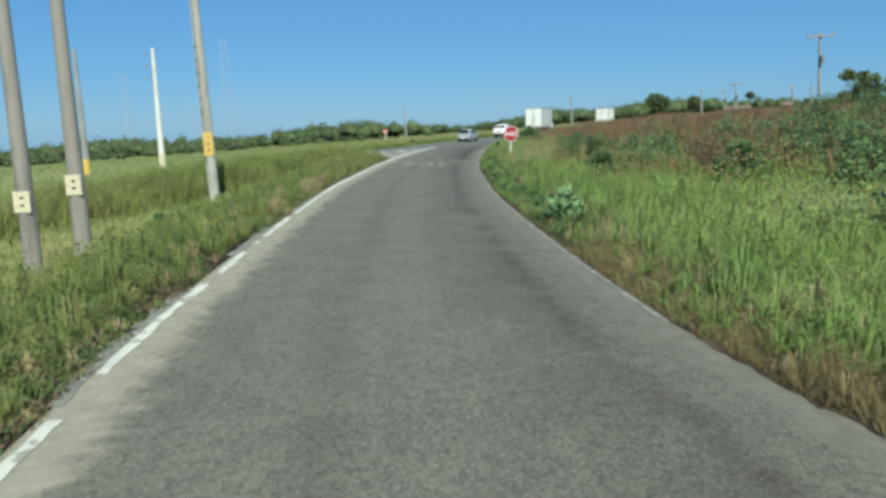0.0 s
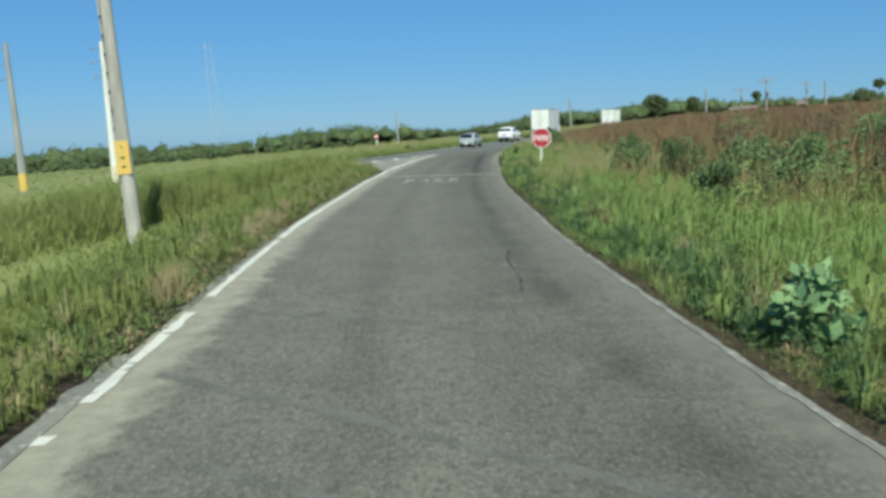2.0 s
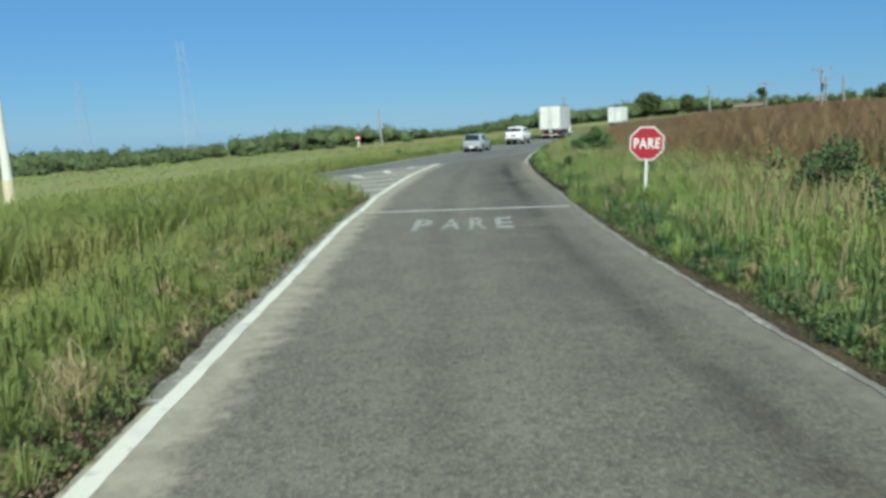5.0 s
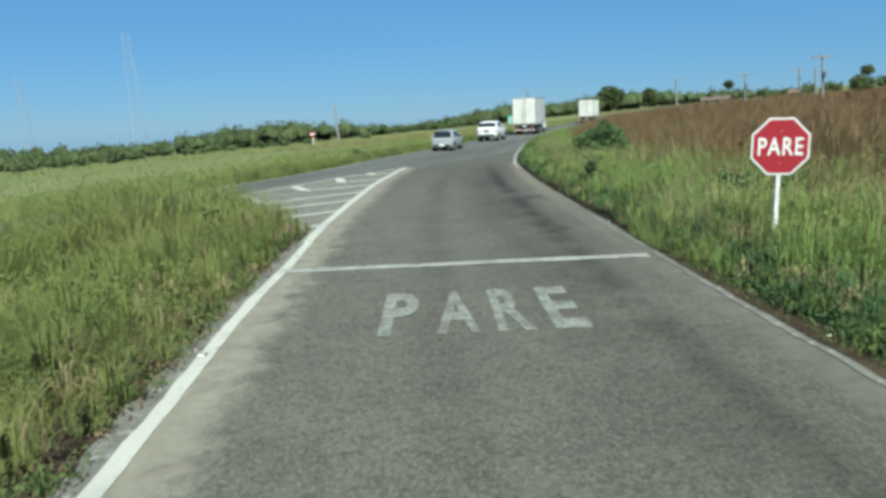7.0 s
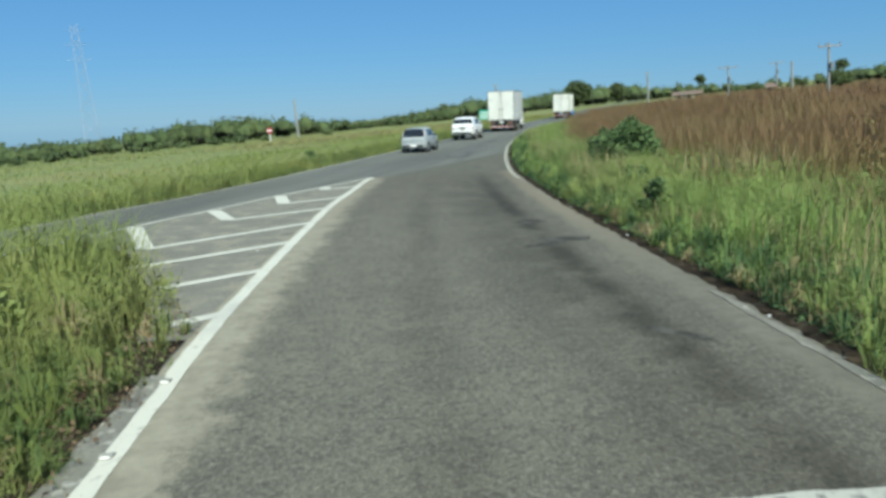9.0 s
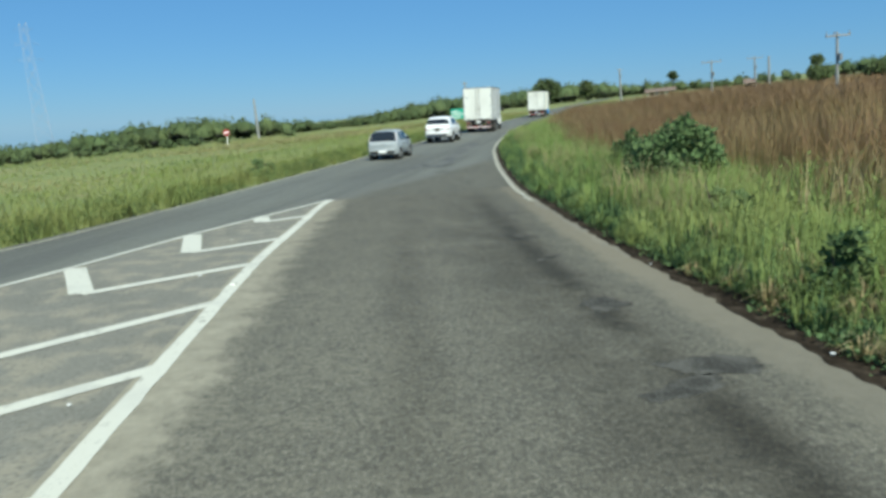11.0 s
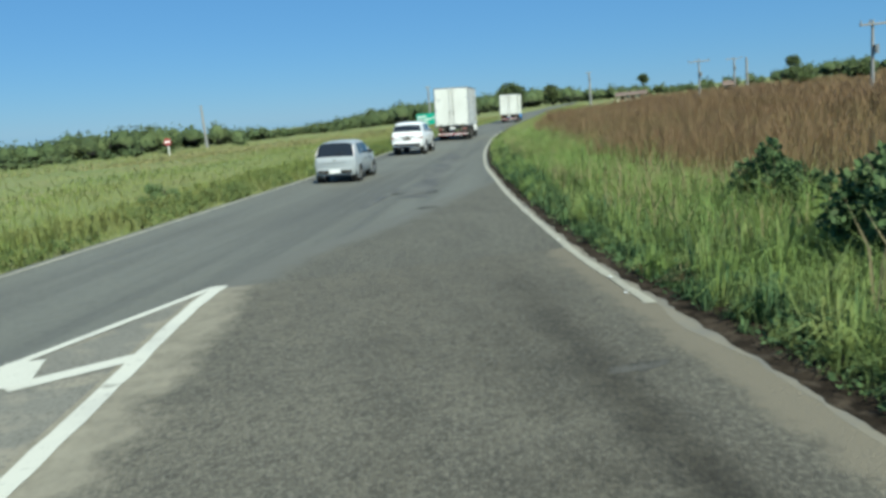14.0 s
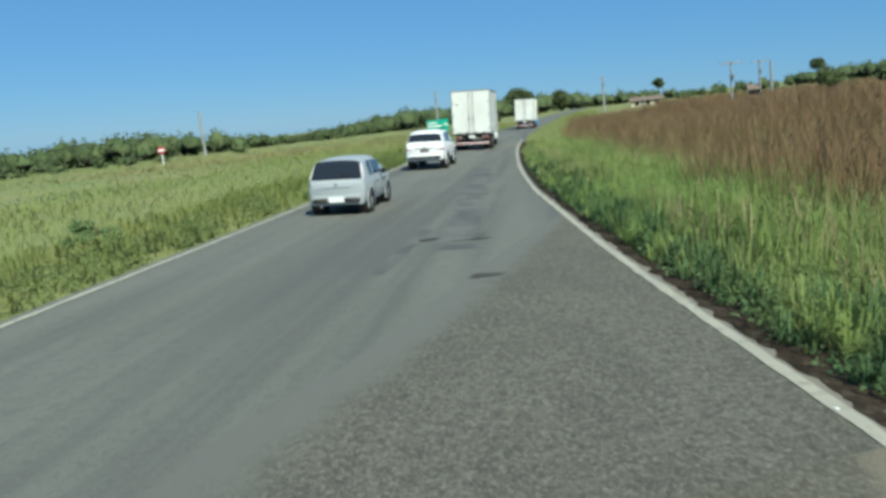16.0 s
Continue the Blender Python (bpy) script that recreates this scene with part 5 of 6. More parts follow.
def lattice_tower(x, y, height, foot, label):
    s = thing("lattice_tower", label, "transmission tower", "power line towers", stand(x, y, 15))
    M = M_PYLON
    levels = 9
    bm = None
    ring = []
    for k in range(levels + 1):
        t = k / levels
        w = foot * (1 - t) ** 1.3 * 0.5 + 1.6
        ring.append([(sx * w, sy * w, height * t) for sx, sy in ((-1, -1), (1, -1), (1, 1), (-1, 1))])
    for j in range(4):
        for k in range(levels):
            bm = bm_rod(ring[k][j], ring[k + 1][j], 0.10, 0.09, 4, bm)
    part("leg_frame", bm, M, s)
    bm = None
    for k in range(levels):
        for j in range(4):
            bm = bm_rod(ring[k][j], ring[k + 1][(j + 1) % 4], 0.06, 0.06, 4, bm)
            bm = bm_rod(ring[k][(j + 1) % 4], ring[k + 1][j], 0.06, 0.06, 4, bm)
    part("bracing", bm, M, s)
    for k, w in ((0.72, 6.5), (0.84, 5.5), (0.95, 4.5)):
        part("crossarm", bm_rod((-w, 0, height * k), (w, 0, height * k), 0.06, 0.06, 4, bm_rod((-w, 0, height * k), (0, 0, height * k + 1.8), 0.03, 0.03, 4, bm_rod((w, 0, height * k), (0, 0, height * k + 1.8), 0.03, 0.03, 4))), M, s)
    return s


# blue grey close to the sky: distance haze put into the base colour
M_PYLON = material("hazed_steel", (0.33, 0.39, 0.50), 0.8, 0.0)
lattice_tower(-101, 467, 65, 5, "far steel lattice tower with distance haze in its colour")
lattice_tower(-218, 626, 63, 5, "far steel lattice tower with distance haze in its colour")


def guide_sign(x, y):
    s = thing("guide_sign", "green road guide sign on two posts with white lines", "road sign", m=stand(x, y, -22))
    for dx in (-1.0, 1.0):
        part("post", bm_box(0.1, 0.1, 1.3, pose(dx, 0.08, 0.6), 0.01), M_STEEL, s)
    p = part("panel", bm_box(2.5, 0.04, 1.4, pose(0, 0, 1.75), 0.01), M_SIGNGREEN, s, "green panel")
    for dx, dz, w in ((-0.6, 0.35, 1.1), (-0.35, -0.02, 1.7), (-0.5, -0.4, 1.3), (0.95, 0.1, 0.45)):
        part("text_bar", bm_box(w, 0.01, 0.16, pose(dx, -0.028, 1.75 + dz)), M_SIGNWHITE, p)


guide_sign(30.8, 145.8)


def small_sign(x, y):
    s = thing("small_sign", "small red and white road sign in the meadow", "road sign", m=stand(x, y, -5))
    part("post", bm_box(0.16, 0.1, 2.2, pose(0, 0, 1.1), 0.01), M_SIGNWHITE, s)
    bm = bmesh.new()
    bmesh.ops.create_cone(bm, cap_ends=True, segments=8, radius1=0.6, radius2=0.6, depth=0.05)
    bmesh.ops.transform(bm, matrix=pose(0, -0.1, 2.3, 90, 0, 0) @ pose(0, 0, 0, 0, 0, 22.5), verts=bm.verts)
    part("plate", bm, M_SIGNRED, s, "red plate")
    part("text_bar", bm_box(0.9, 0.02, 0.3, pose(0, -0.14, 2.3)), M_SIGNWHITE, s)


small_sign(-1.8, 184)


def far_house(x, y, w, d, h, turn, wall, label):
    s = thing("house", label, "house", m=stand(x, y, turn))
    part("wall", bm_box(w, d, h, pose(0, 0, h / 2), 0.03), wall, s)
    part("roof", bm_prism([(-d / 2 - 0.5, h - 0.1), (0, h + 0.8), (d / 2 + 0.5, h - 0.1)], w + 0.8), M_ROOF, s, "low brown tiled roof")
    for dx in (-0.3, 0.05, 0.34):
        win = part("window", bm_box(1.0, 0.08, 1.0, pose(dx * w, -d / 2 - 0.02, h * 0.55)), M_BLACK, s, "dark window")
        part("sill", bm_box(1.2, 0.14, 0.1, pose(dx * w, -d / 2 - 0.05, h * 0.55 - 0.56)), wall, win)
    part("door", bm_box(0.9, 0.08, 2.0, pose(-0.12 * w, -d / 2 - 0.02, 1.0)), M_DARKCON, s)


M_ROOF = material("red_roof", (0.19, 0.14, 0.115), 0.9, 0, ((0.6, 3, 0.45, 0.7, (0.19, 0.13, 0.10), 0.7),), 0.4, 8)
far_house(113, 233, 7.5, 5, 1.7, -30, M_CREAM, "low cream farmhouse with a brown roof far off")
far_house(100, 177, 1.5, 1.8, 1.9, -35, M_WHITECON, "small white hut with a brown roof far off")


# ---- vehicles ----
M_WHITE = material("white_car_paint", (0.78, 0.78, 0.77), 0.3, 0, ((0.8, 3, 0.45, 0.7, (0.70, 0.69, 0.66), 0.6),), spec=0.5)
M_SILVER = material("silver_car_paint", (0.40, 0.425, 0.425), 0.42, 0.2, ((0.8, 3, 0.45, 0.7, (0.33, 0.35, 0.36), 0.6),), spec=0.5)
M_BLUE = material("blue_cab_paint", (0.02, 0.28, 0.72), 0.4, 0, ((1.5, 3, 0.45, 0.7, (0.03, 0.22, 0.58), 0.6),), spec=0.5)
M_CABWHITE = material("white_cab_paint", (0.72, 0.73, 0.72), 0.45, 0, ((1.5, 3, 0.45, 0.7, (0.60, 0.60, 0.57), 0.7),))
M_BOXWHITE = material("box_panel", (0.74, 0.74, 0.68), 0.6, 0, ((0.5, 4, 0.45, 0.7, (0.60, 0.59, 0.53), 0.6), ((1, 1, 0.3), 4, 0.55, 0.75, (0.45, 0.43, 0.38), 0.5)))
M_BOXGREY = material("grey_box_panel", (0.48, 0.49, 0.48), 0.6, 0, (((0.4, 0.4, 5.0), 4, 0.42, 0.66, (0.62, 0.63, 0.61), 0.8), ((2, 2, 12.0), 4, 0.5, 0.7, (0.38, 0.38, 0.37), 0.7)))
M_GLASS = material("dark_glass", (0.018, 0.021, 0.026), 0.08, 0, spec=0.6)
M_RUBBER = material("tyre_rubber", (0.030, 0.029, 0.028), 0.9, 0, ((6, 3, 0.45, 0.7, (0.075, 0.068, 0.058), 0.7),))
M_RIM = material("alloy_rim", (0.52, 0.52, 0.51), 0.35, 0.7, ((9, 3, 0.45, 0.7, (0.35, 0.34, 0.32), 0.6),))
M_DUSTRIM = material("dusty_rim", (0.20, 0.18, 0.15), 0.9, 0, ((9, 3, 0.45, 0.7, (0.12, 0.11, 0.10), 0.6),))
M_CHASSIS = material("chassis_black", (0.030, 0.028, 0.026), 0.85, 0, ((3, 4, 0.45, 0.7, (0.085, 0.072, 0.055), 0.7),))
M_LAMP = material("tail_lamp", (0.24, 0.03, 0.03), 0.25, 0, spec=0.6)
M_CLEAR = material("clear_lamp", (0.68, 0.62, 0.60), 0.2, 0, spec=0.6)
M_STRIPERED = material("stripe_red", (0.42, 0.03, 0.03), 0.5)


def wheel(parent, x, y, r, w, rim_mat, side, spokes=6):
    """A wheel whose outer face looks along side (1 or -1) of x."""
    bm = bmesh.new()
    ring = []
    prof = ((r * 0.62, -w / 2), (r * 0.93, -w / 2), (r, -w * 0.36), (r, w * 0.36), (r * 0.93, w / 2), (r * 0.62, w / 2))
    for k in range(28):
        a = k / 28 * 2 * math.pi
        ring.append([bm.verts.new((q, math.cos(a) * p, math.sin(a) * p)) for p, q in prof])
    for k in range(28):
        for j in range(5):
            bm.faces.new((ring[k][j], ring[k][j + 1], ring[(k + 1) % 28][j + 1], ring[(k + 1) % 28][j]))
    bmesh.ops.recalc_face_normals(bm, faces=bm.faces)
    wheel_part = thing("wheel", "", "", m=None)
    wheel_part.parent = parent
    wheel_part.matrix_basis = pose(x, y, r)
    part("tyre", bm, M_RUBBER, wheel_part, "black rubber tyre", smooth=False)
    bm = bm_rod((side * w * 0.10, 0, 0), (side * w * 0.34, 0, 0), r * 0.64, r * 0.60, 20)
    for k in range(spokes):
        a = k / spokes * 2 * math.pi
        bm = bm_box(w * 0.12, r * 0.16, r * 0.44, pose(side * w * 0.38, 0, 0, math.degrees(a)) @ pose(0, 0, r * 0.34), 0.004, bm)
    bm = bm_rod((side * w * 0.3, 0, 0), (side * w * 0.48, 0, 0), r * 0.18, r * 0.14, 10, bm)
    part("rim", bm, rim_mat, wheel_part)
    return wheel_part


def curve_at(rows, y):
    """A value read off a polyline of (y, value) rows, eased between them."""
    for (y0, v0), (y1, v1) in zip(rows, rows[1:]):
        if y <= y1:
            t = (y - y0) / (y1 - y0)
            return v0 + (v1 - v0) * t
    return rows[-1][1]


def car(m, label, name, W, belt, sill, r, axles, top, plan, paint, rear_glass, front_glass, side_glass, rails, tall_lamps):
    """A passenger car with a rounded body. top: its outline (y, height) over the middle; plan: (y, half-width as a share of W / 2)."""
    s = thing(name, label, "car", m=m)
    L, H = top[-1][0], max(z for _, z in top)
    ys = sorted({round(y, 3) for y, _ in top} | {round(y, 3) for y, _ in plan} | {round(L * k / 26, 3) for k in range(1, 26)})

    def section(y):
        w, zt = W / 2 * curve_at(plan, y), curve_at(top, y)
        zb = min(belt, zt - 0.02)
        up = max(0.0, (zt - belt) / (H - belt))
        wr = w - 0.17 * W / 1.7 * up                       # the cabin leans in towards the roof
        q = [(w - 0.07, sill), (w - 0.02, sill + 0.07), (w, sill + 0.25), (w + 0.005, (sill + zb) / 2 + 0.08), (w - 0.012, zb - 0.09), (w - 0.04, zb)]
        for k in (0.12, 0.45, 0.80):
            q.append((w - 0.04 + (wr - w) * k, zb + (zt - zb) * k))
        rim = min(0.10, (zt - zb) * 0.5)
        q += [(wr - 0.05, zt - rim * 0.55), (wr - 0.13, zt - rim * 0.12), (wr * 0.5, zt + 0.012 * up), (0, zt + 0.02 * up)]
        return [Vector((x, y, min(z, zt + 0.02))) for x, z in q]

    grid = [section(y) for y in ys]

    def skin(rows, cols, both=True, out=0.0):
        b2 = bmesh.new()
        for sx in ((1, -1) if both is True else (both,)):
            vs = []
            for i in rows:
                row = []
                for k in cols:
                    p = grid[i][k]
                    du = grid[min(i + 1, len(grid) - 1)][k] - grid[max(i - 1, 0)][k]
                    dv = grid[i][min(k + 1, 12)] - grid[i][max(k - 1, 0)]
                    nrm = du.cross(dv)
                    nrm = nrm.normalized() if nrm.length > 1e-6 else Vector((1, 0, 0))
                    if nrm.dot(p - Vector((0, L / 2, belt * 0.8))) < 0:
                        nrm = -nrm
                    p = p + nrm * out
                    row.append(b2.verts.new((sx * p.x, p.y, p.z)))
                vs.append(row)
            for i in range(len(vs) - 1):
                for k in range(len(cols) - 1):
                    b2.faces.new((vs[i][k], vs[i][k + 1], vs[i + 1][k + 1], vs[i + 1][k]))
        return b2

    allrows = range(len(ys))
    bm = skin(allrows, range(13))
    for i in (0, len(ys) - 1):                              # close the two ends
        loop = [bm.verts.new(p) for p in grid[i]] + [bm.verts.new((-p.x, p.y, p.z)) for p in grid[i][-2::-1]]
        bm.faces.new(loop)
    bmesh.ops.remove_doubles(bm, verts=bm.verts[:], dist=0.0015)
    bmesh.ops.recalc_face_normals(bm, faces=bm.faces)
    body = part("body", bm, paint, s, smooth=True)

    def rows_in(y0, y1):
        return [i for i, y in enumerate(ys) if y0 - 0.001 <= y <= y1 + 0.001]

    def glass(nm, bm, lab):
        bmesh.ops.remove_doubles(bm, verts=bm.verts[:], dist=0.0015)
        bm.normal_update()
        shift = {v: v.normal * (0.010 if v.normal.dot(v.co - Vector((0, L / 2, belt * 0.8))) > 0 else -0.010) for v in bm.verts}
        more = bmesh.ops.extrude_face_region(bm, geom=bm.faces[:])["geom"]
        kept = set(shift)
        for v in more:
            if isinstance(v, bmesh.types.BMVert):
                near = min(kept, key=lambda q: (q.co - v.co).length)
                v.co -= shift[near]
        bmesh.ops.recalc_face_normals(bm, faces=bm.faces)
        part(nm, bm, M_GLASS, s, lab)

    glass("rear_window", skin(rows_in(*rear_glass), range(9, 13), out=0.012), "dark rear window")
    glass("windscreen", skin(rows_in(*front_glass), range(9, 13), out=0.012), "dark windscreen")
    for sx in (1, -1):
        for y0, y1 in side_glass:
            glass("side_window", skin(rows_in(y0, y1), range(6, 9), sx, 0.012), "dark side window")
        for yc in axles:
            w = W / 2 * curve_at(plan, yc)
            well = part("wheel_arch", bm_rod((sx * (w - 0.30), yc, r + 0.01), (sx * (w + 0.004), yc, r + 0.01), r + 0.075, seg=28), M_CHASSIS, s, "dark wheel arch")
            lip = bmesh.new()
            last = None
            for k in range(17):
                a = math.radians(-20 + 220 * k / 16)
                ring = [lip.verts.new((sx * (w + dx), yc + math.cos(a) * q, r + 0.01 + math.sin(a) * q)) for q, dx in ((r + 0.075, 0.012), (r + 0.125, 0.012), (r + 0.145, -0.012))]
                if last:
                    for k2 in range(2):
                        lip.faces.new((last[k2], last[k2 + 1], ring[k2 + 1], ring[k2]))
                last = ring
            bmesh.ops.recalc_face_normals(lip, faces=lip.faces)
            part("arch_lip", lip, paint, well, smooth=True)
            wheel(s, sx * (w - 0.085), yc, r, 0.22, M_RIM, sx)
        w = W / 2
        mid = sum(axles) / 2
        for yy in (axles[0] + r + 0.22, mid + 0.30, axles[1] - r - 0.05):
            part("door_gap", bm_box(0.008, 0.014, belt - sill - 0.22, pose(sx * (w + 0.002), yy, (belt + sill) / 2 + 0.02)), M_CHASSIS, body)
        for yy in (mid - 0.30, mid + 0.55):
            part("door_handle", bm_box(0.03, 0.17, 0.04, pose(sx * (w + 0.008), yy, belt - 0.13), 0.01), M_CHASSIS if tall_lamps else paint, body)
        mir = part("wing_mirror", bm_box(0.19, 0.11, 0.15, pose(sx * (w + 0.07), side_glass[-1][1] - 0.18, belt + 0.09), 0.04, seg=2), paint if rails else M_CHASSIS, s)
        part("mirror_glass", bm_box(0.14, 0.006, 0.10, pose(sx * (w + 0.07), side_glass[-1][1] - 0.238, belt + 0.09)), M_GLASS, mir)
        part("head_lamp", bm_box(0.34, 0.16, 0.16, pose(sx * (w - 0.26), L - 0.16, curve_at(top, L - 0.3) - 0.17), 0.04), M_CLEAR, s)
        ze = sill + 0.27
        if tall_lamps:
            part("tail_lamp", skin(rows_in(rear_glass[0], rear_glass[1] - 0.02), range(7, 10), sx, 0.016), M_CLEAR, s, "tall pale tail lamp")
        else:
            tl = part("tail_lamp", bm_box(0.36, 0.20, 0.17, pose(sx * (w - 0.20), 0.10, belt - 0.20), 0.05, seg=2), M_LAMP, s, "red and clear tail lamp")
            part("lamp_glass", bm_box(0.18, 0.03, 0.10, pose(sx * (w - 0.27), -0.008, belt - 0.19), 0.01), M_CLEAR, tl)
        part("reflector", bm_box(0.16, 0.02, 0.035, pose(sx * (w - 0.32), -0.012, ze - 0.06), 0.004), M_LAMP, s)
        if rails:
            y0, y1 = rear_glass[1] + 0.15, front_glass[0] - 0.25
            part("roof_rail", bm_rod((sx * (w - 0.30), y0, H + 0.045), (sx * (w - 0.30), y1, H + 0.045), 0.024, seg=8), M_CHASSIS, s, "black roof rail")
    part("underbody", bm_box(W * 0.80, L * 0.88, 0.20, pose(0, L / 2, sill + 0.05), 0.02), M_CHASSIS, s)
    bump = part("rear_bumper", bm_box(W * 0.90, 0.20, 0.24, pose(0, 0.04, sill + 0.19), 0.07, seg=3), paint, s)
    part("bumper_insert", bm_box(W * 0.80, 0.05, 0.12, pose(0, -0.045, sill + 0.13), 0.02), M_CHASSIS, bump, "dark lower bumper strip")
    part("number_plate", bm_box(0.42, 0.015, 0.14, pose(0, -0.075 if tall_lamps else -0.008, sill + 0.15 if tall_lamps else belt - 0.26)), M_SIGNWHITE if tall_lamps else M_DUSTRIM, s, "plain number plate")
    part("garnish", bm_box(W * 0.50, 0.03, 0.05, pose(0, -0.002, belt - 0.15), 0.012), paint if tall_lamps else M_STEEL, s)
    part("badge", bm_rod((0, 0.01, belt - 0.10), (0, -0.012, belt - 0.10), 0.05, seg=12), M_STEEL, s)
    gy = rear_glass[0]
    part("rear_wiper", bm_rod((0, gy - 0.02, curve_at(top, gy) + 0.06), (0.36, gy + 0.03, curve_at(top, gy) + 0.15), 0.01, seg=5), M_CHASSIS, s)
    part("exhaust", bm_rod((-W * 0.28, -0.02, sill - 0.03), (-W * 0.28, 0.3, sill - 0.03), 0.03, seg=8), M_STEEL, s)
    return s


def box_truck(m, label, cab, side, name="box_truck"):
    """A three-axle box truck: the rear of its box at y = 0, its cab ahead."""
    s = thing(name, label, "truck", m=m)
    W, z0, z1, BL = 2.6, 1.12, 4.02, 7.0
    part("cargo_box", bm_box(W, BL, z1 - z0, pose(0, BL / 2, (z0 + z1) / 2), 0.02), side, s, "ribbed cargo box")
    part("roof_trim", bm_box(W + 0.05, BL + 0.06, 0.07, pose(0, BL / 2, z1 + 0.01), 0.015), M_STEEL, s, "grey roof trim")
    for sx in (-1, 1):
        d = part("rear_door", bm_box(W / 2 - 0.035, 0.05, z1 - z0 - 0.12, pose(sx * W / 4, -0.035, (z0 + z1) / 2), 0.012), M_BOXWHITE, s, "white rear door")
        part("lock_rod", bm_rod((sx * 0.16, -0.085, z0 + 0.08), (sx * 0.16, -0.085, z1 - 0.1), 0.018, seg=8), M_STEEL, d)
        part("lock_handle", bm_box(0.05, 0.04, 0.2, pose(sx * 0.16, -0.095, z0 + 1.05), 0.008), M_CHASSIS, d)
        for hz in (0.35, 1.25, 2.15):
            part("hinge", bm_box(0.16, 0.03, 0.06, pose(sx * (W / 2 - 0.09), -0.075, z0 + hz), 0.005), M_STEEL, d)
        for hx in (0.30, 0.85):
            part("door_latch", bm_box(0.30, 0.03, 0.05, pose(sx * hx, -0.07, z0 + 0.10), 0.005), M_DUSTRIM, d)
        part("corner_post", bm_box(0.07, 0.09, z1 - z0, pose(sx * (W / 2 + 0.005), 0.02, (z0 + z1) / 2), 0.01), M_STEEL, s)
        part("side_rail", bm_box(0.06, BL, 0.13, pose(sx * (W / 2 + 0.005), BL / 2, z0 + 0.01), 0.01), M_STEEL, s, "pale side rail")
        for k in range(8):
            part("marker", bm_box(0.01, 0.14, 0.05, pose(sx * (W / 2 + 0.04), 0.4 + k * 0.88, z0 + 0.01)), M_SIGNWHITE, s)
        for k in range(13):
            part("side_rib", bm_box(0.014, 0.035, z1 - z0 - 0.2, pose(sx * (W / 2 + 0.006), 0.35 + k * 0.52, (z0 + z1) / 2 + 0.03)), side, s)
        part("mudflap", bm_box(0.6, 0.02, 0.6, pose(sx * 0.85, 1.05, 0.55)), M_CHASSIS, s)
        part("tail_lamp", bm_box(0.26, 0.06, 0.11, pose(sx * 0.95, 0.02, 0.88), 0.015), M_LAMP, s, "red tail lamp")
        part("lamp_board", bm_box(0.46, 0.03, 0.24, pose(sx * 0.92, 0.05, 0.88), 0.01), M_DUSTRIM, s)
        for yc in (1.75, 3.0):
            for dx in (0.0, -0.31):
                wheel(s, sx * (W / 2 - 0.17 + dx), yc, 0.5, 0.27, M_DUSTRIM, sx, 8)
        wheel(s, sx * 1.0, 8.15, 0.5, 0.27, M_DUSTRIM if cab is M_CABWHITE else M_BLUE, sx, 8)
        f = part("fender", bm_prism([(8.15 + math.cos(a) * q, 0.5 + math.sin(a) * q) for q, rng in ((0.78, range(0, 13)), (0.60, range(12, -1, -1))) for a in (math.pi * k / 12 for k in rng)], 0.42), cab, s)
        f.matrix_basis = pose(sx * 0.98, 0, 0)
        part("mirror_arm", bm_rod((sx * 1.02, 7.95, 1.75), (sx * 1.38, 8.1, 1.95), 0.02, seg=6), M_CHASSIS, s)
        part("wing_mirror", bm_box(0.20, 0.07, 0.40, pose(sx * 1.40, 8.1, 1.95), 0.02), M_CHASSIS, s)
        part("chassis_rail", bm_box(0.1, 8.3, 0.26, pose(sx * 0.42, 4.6, 0.93), 0.01), M_CHASSIS, s)
    door = part("side_door", bm_box(0.03, 0.85, 1.95, pose(W / 2 + 0.02, 5.0, z0 + 1.2), 0.006), side, s, "side door of the box")
    for yy in (4.56, 5.44):
        part("door_frame", bm_box(0.035, 0.03, 2.0, pose(W / 2 + 0.025, yy, z0 + 1.2)), M_STEEL, door)
    part("door_frame", bm_box(0.04, 0.95, 0.04, pose(W / 2 + 0.025, 5.0, z0 + 2.2)), M_STEEL, door)
    part("door_latch", bm_box(0.05, 0.2, 0.1, pose(W / 2 + 0.04, 4.75, z0 + 0.42), 0.01), M_CHASSIS, door)
    cabin = part("cab", bm_prism([(7.12, 0.75), (7.12, 2.45), (7.3, 2.55), (8.0, 2.52), (8.45, 1.78), (9.35, 1.62), (9.58, 1.3), (9.6, 0.62), (8.9, 0.62)], 1.96, bevel=0.06), cab, s, "painted conventional cab")
    for sx in (-1, 1):
        part("cab_window", bm_prism([(7.35, 1.78), (7.35, 2.36), (7.95, 2.36), (8.25, 1.78)], 0.012), M_GLASS, cabin, "dark side window").matrix_basis = pose(sx * 0.984, 0, 0)
        part("step", bm_box(0.25, 0.5, 0.05, pose(sx * 0.95, 7.35, 0.55), 0.01), cab, cabin)
        part("door_handle", bm_box(0.03, 0.14, 0.04, pose(sx * 0.99, 7.4, 1.6)), M_CHASSIS, cabin)
    part("cab_rear_window", bm_box(1.2, 0.012, 0.35, pose(0, 7.115, 2.15)), M_GLASS, cabin)
    part("fuel_tank", bm_rod((0.85, 5.4, 0.75), (0.85, 6.4, 0.75), 0.28, seg=14), M_STEEL, s, "round fuel tank")
    part("air_tank", bm_rod((0.85, 4.4, 0.8), (0.85, 5.1, 0.8), 0.16, seg=12), M_BLUE, s, "blue air tank")
    part("axle", bm_rod((-1.0, 1.75, 0.5), (1.0, 1.75, 0.5), 0.11, seg=10), M_CHASSIS, s)
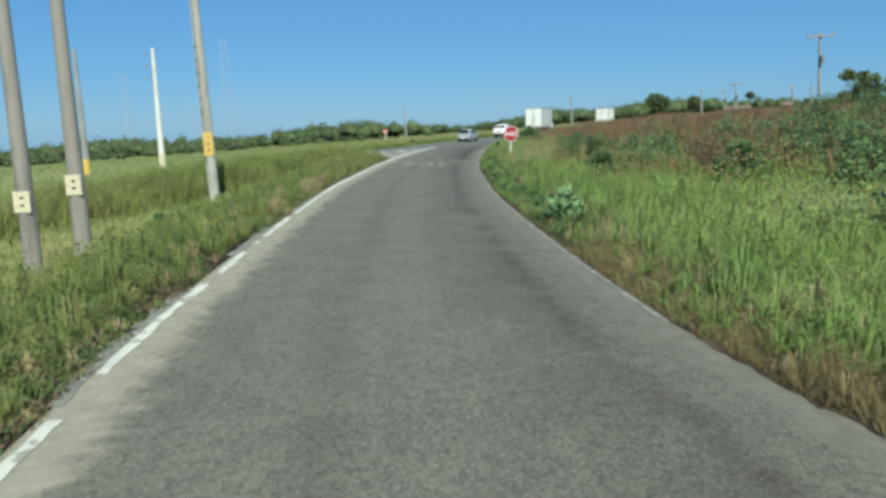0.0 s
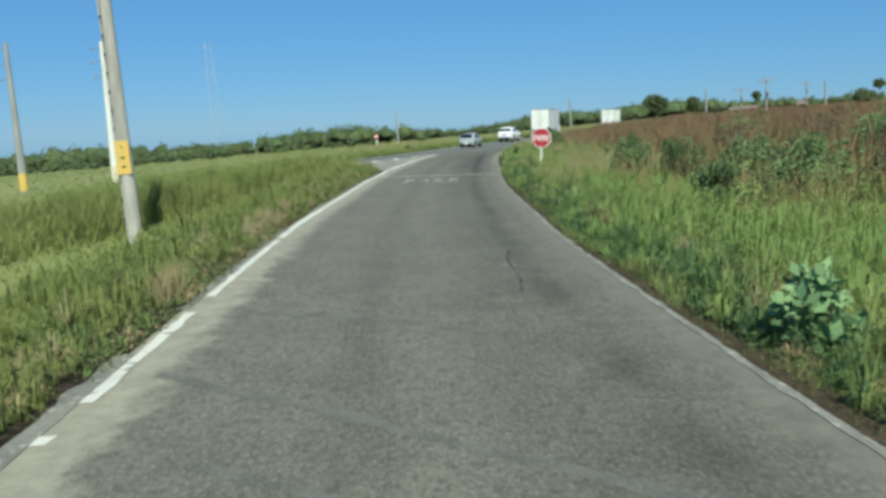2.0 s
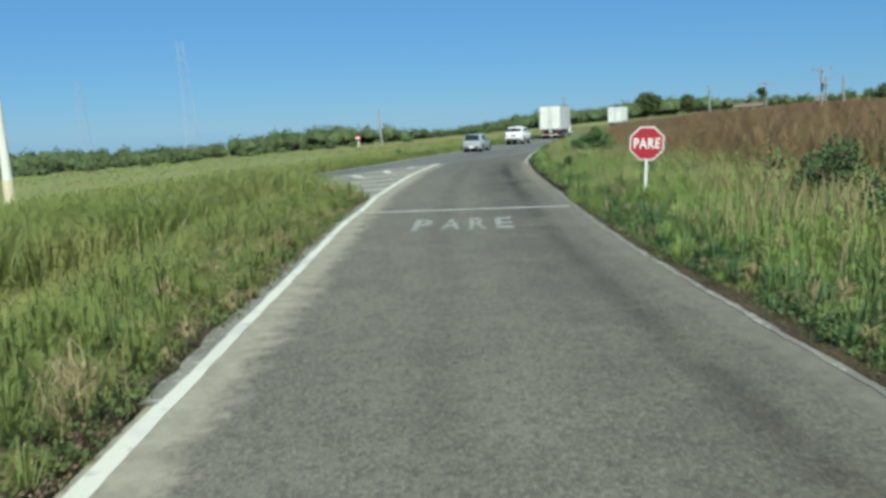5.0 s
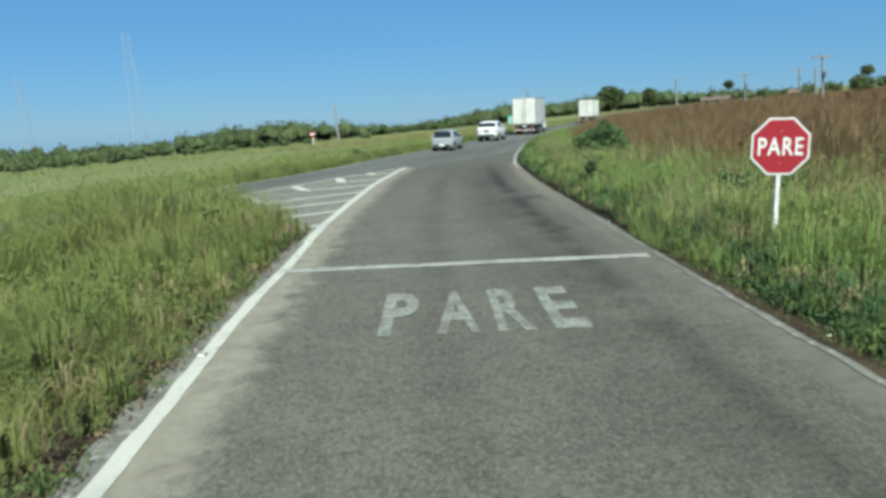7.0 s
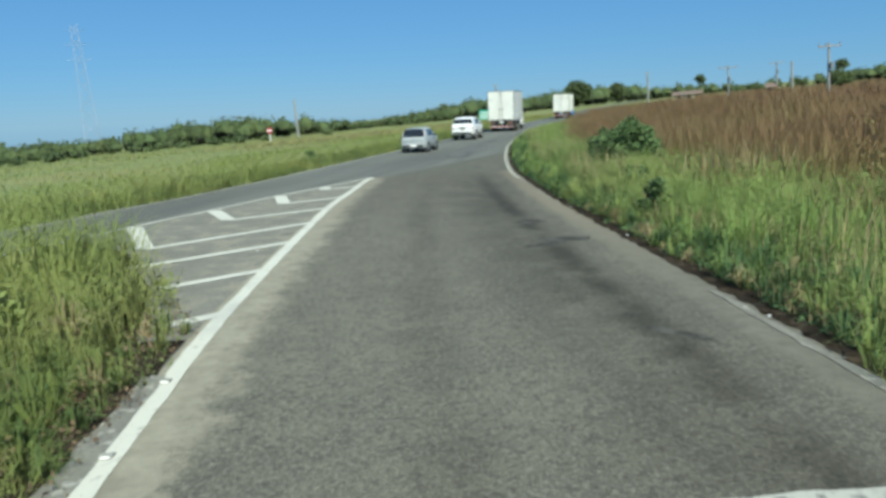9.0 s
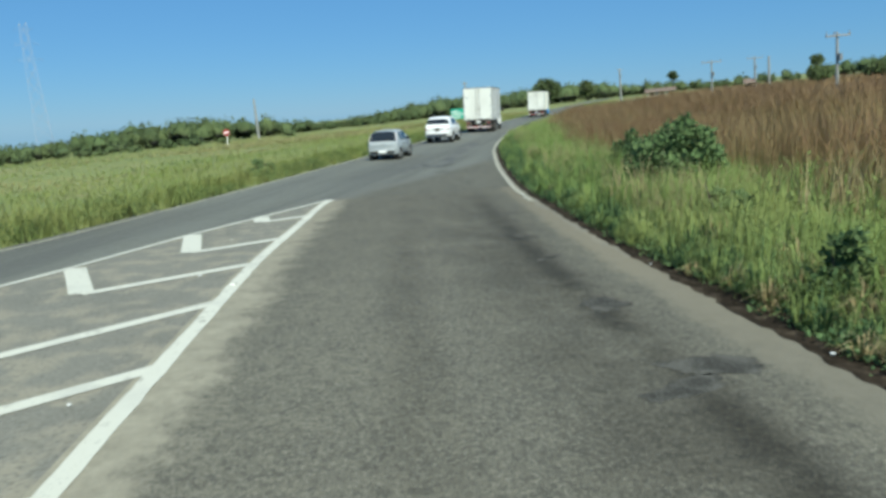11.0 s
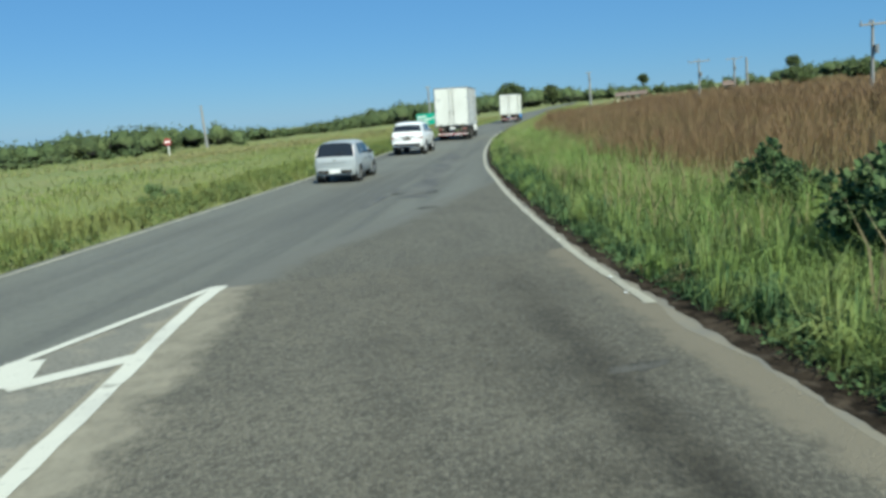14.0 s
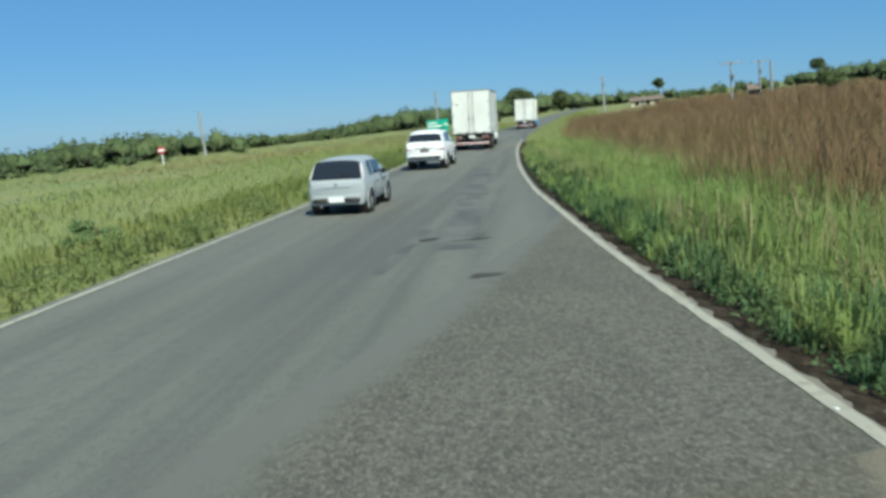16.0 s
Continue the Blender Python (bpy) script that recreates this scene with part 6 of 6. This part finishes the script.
    part("axle", bm_rod((-1.0, 3.0, 0.5), (1.0, 3.0, 0.5), 0.11, seg=10), M_CHASSIS, s)
    part("cross_beam", bm_box(2.2, 0.12, 0.2, pose(0, 0.25, 1.05), 0.01), M_CHASSIS, s)
    part("number_plate", bm_box(0.42, 0.02, 0.16, pose(0, 0.03, 0.95)), M_SIGNWHITE, s, "plain pale number plate")
    bar = part("rear_bumper", bm_box(2.3, 0.12, 0.12, pose(0, 0.0, 0.50), 0.01), M_SIGNWHITE, s, "red and white striped bumper bar")
    for k in range(10):
        part("stripe", bm_box(0.11, 0.008, 0.10, pose(-1.04 + k * 0.23, -0.064, 0.50)), M_STRIPERED, bar)
    for sx in (-1, 1):
        part("bumper_bracket", bm_box(0.1, 0.1, 0.42, pose(sx * 0.5, 0.05, 0.74)), M_CHASSIS, s)
    part("door_mark", bm_box(0.16, 0.004, 0.10, pose(-0.95, -0.063, z0 + 2.0)), M_STEEL, s)
    return s


def parked(x, y, heading):
    """On the pavement at x, y, facing heading degrees clockwise from +y."""
    return pose(x, y, road_z(x, y), 0, 0, -heading)


car(parked(8.95, 82.5, 24), "silver grey hatchback on the through lane", "hatchback", 1.56, 0.90, 0.28, 0.29, (0.64, 2.98),
    ((0.0, 0.74), (0.03, 0.87), (0.07, 0.94), (0.14, 1.06), (0.28, 1.30), (0.36, 1.39), (0.50, 1.43), (1.2, 1.46), (1.9, 1.45), (2.15, 1.40), (2.75, 1.05), (2.95, 0.98), (3.45, 0.88), (3.55, 0.76), (3.62, 0.58)),
    ((0.0, 0.86), (0.04, 0.94), (0.12, 0.98), (0.35, 1.0), (2.6, 1.0), (3.2, 0.97), (3.45, 0.90), (3.62, 0.70)),
    M_SILVER, (0.07, 0.37), (2.18, 2.70), ((0.72, 1.28), (1.38, 2.25)), False, True)
car(parked(15.25, 96.4, 25), "white sport utility vehicle on the through lane", "sport_utility_vehicle", 1.84, 1.16, 0.46, 0.385, (1.02, 3.77),
    ((0.0, 0.98), (0.04, 1.12), (0.08, 1.20), (0.16, 1.34), (0.32, 1.60), (0.42, 1.70), (0.65, 1.77), (1.6, 1.80), (2.4, 1.78), (2.7, 1.72), (3.35, 1.28), (3.55, 1.20), (4.3, 1.08), (4.6, 0.94), (4.70, 0.72)),
    ((0.0, 0.86), (0.05, 0.93), (0.14, 0.975), (0.4, 1.0), (3.5, 1.0), (4.2, 0.97), (4.5, 0.90), (4.70, 0.72)),
    M_WHITE, (0.10, 0.39), (2.74, 3.30), ((0.95, 1.55), (1.62, 2.72)), True, False)
box_truck(parked(22.9, 111.6, 25), "white box truck with a white cab and grey side", M_CABWHITE, M_BOXGREY)
box_truck(parked(47.0, 158.5, 28), "white box truck with a blue cab far down the road", M_BLUE, M_BOXWHITE)
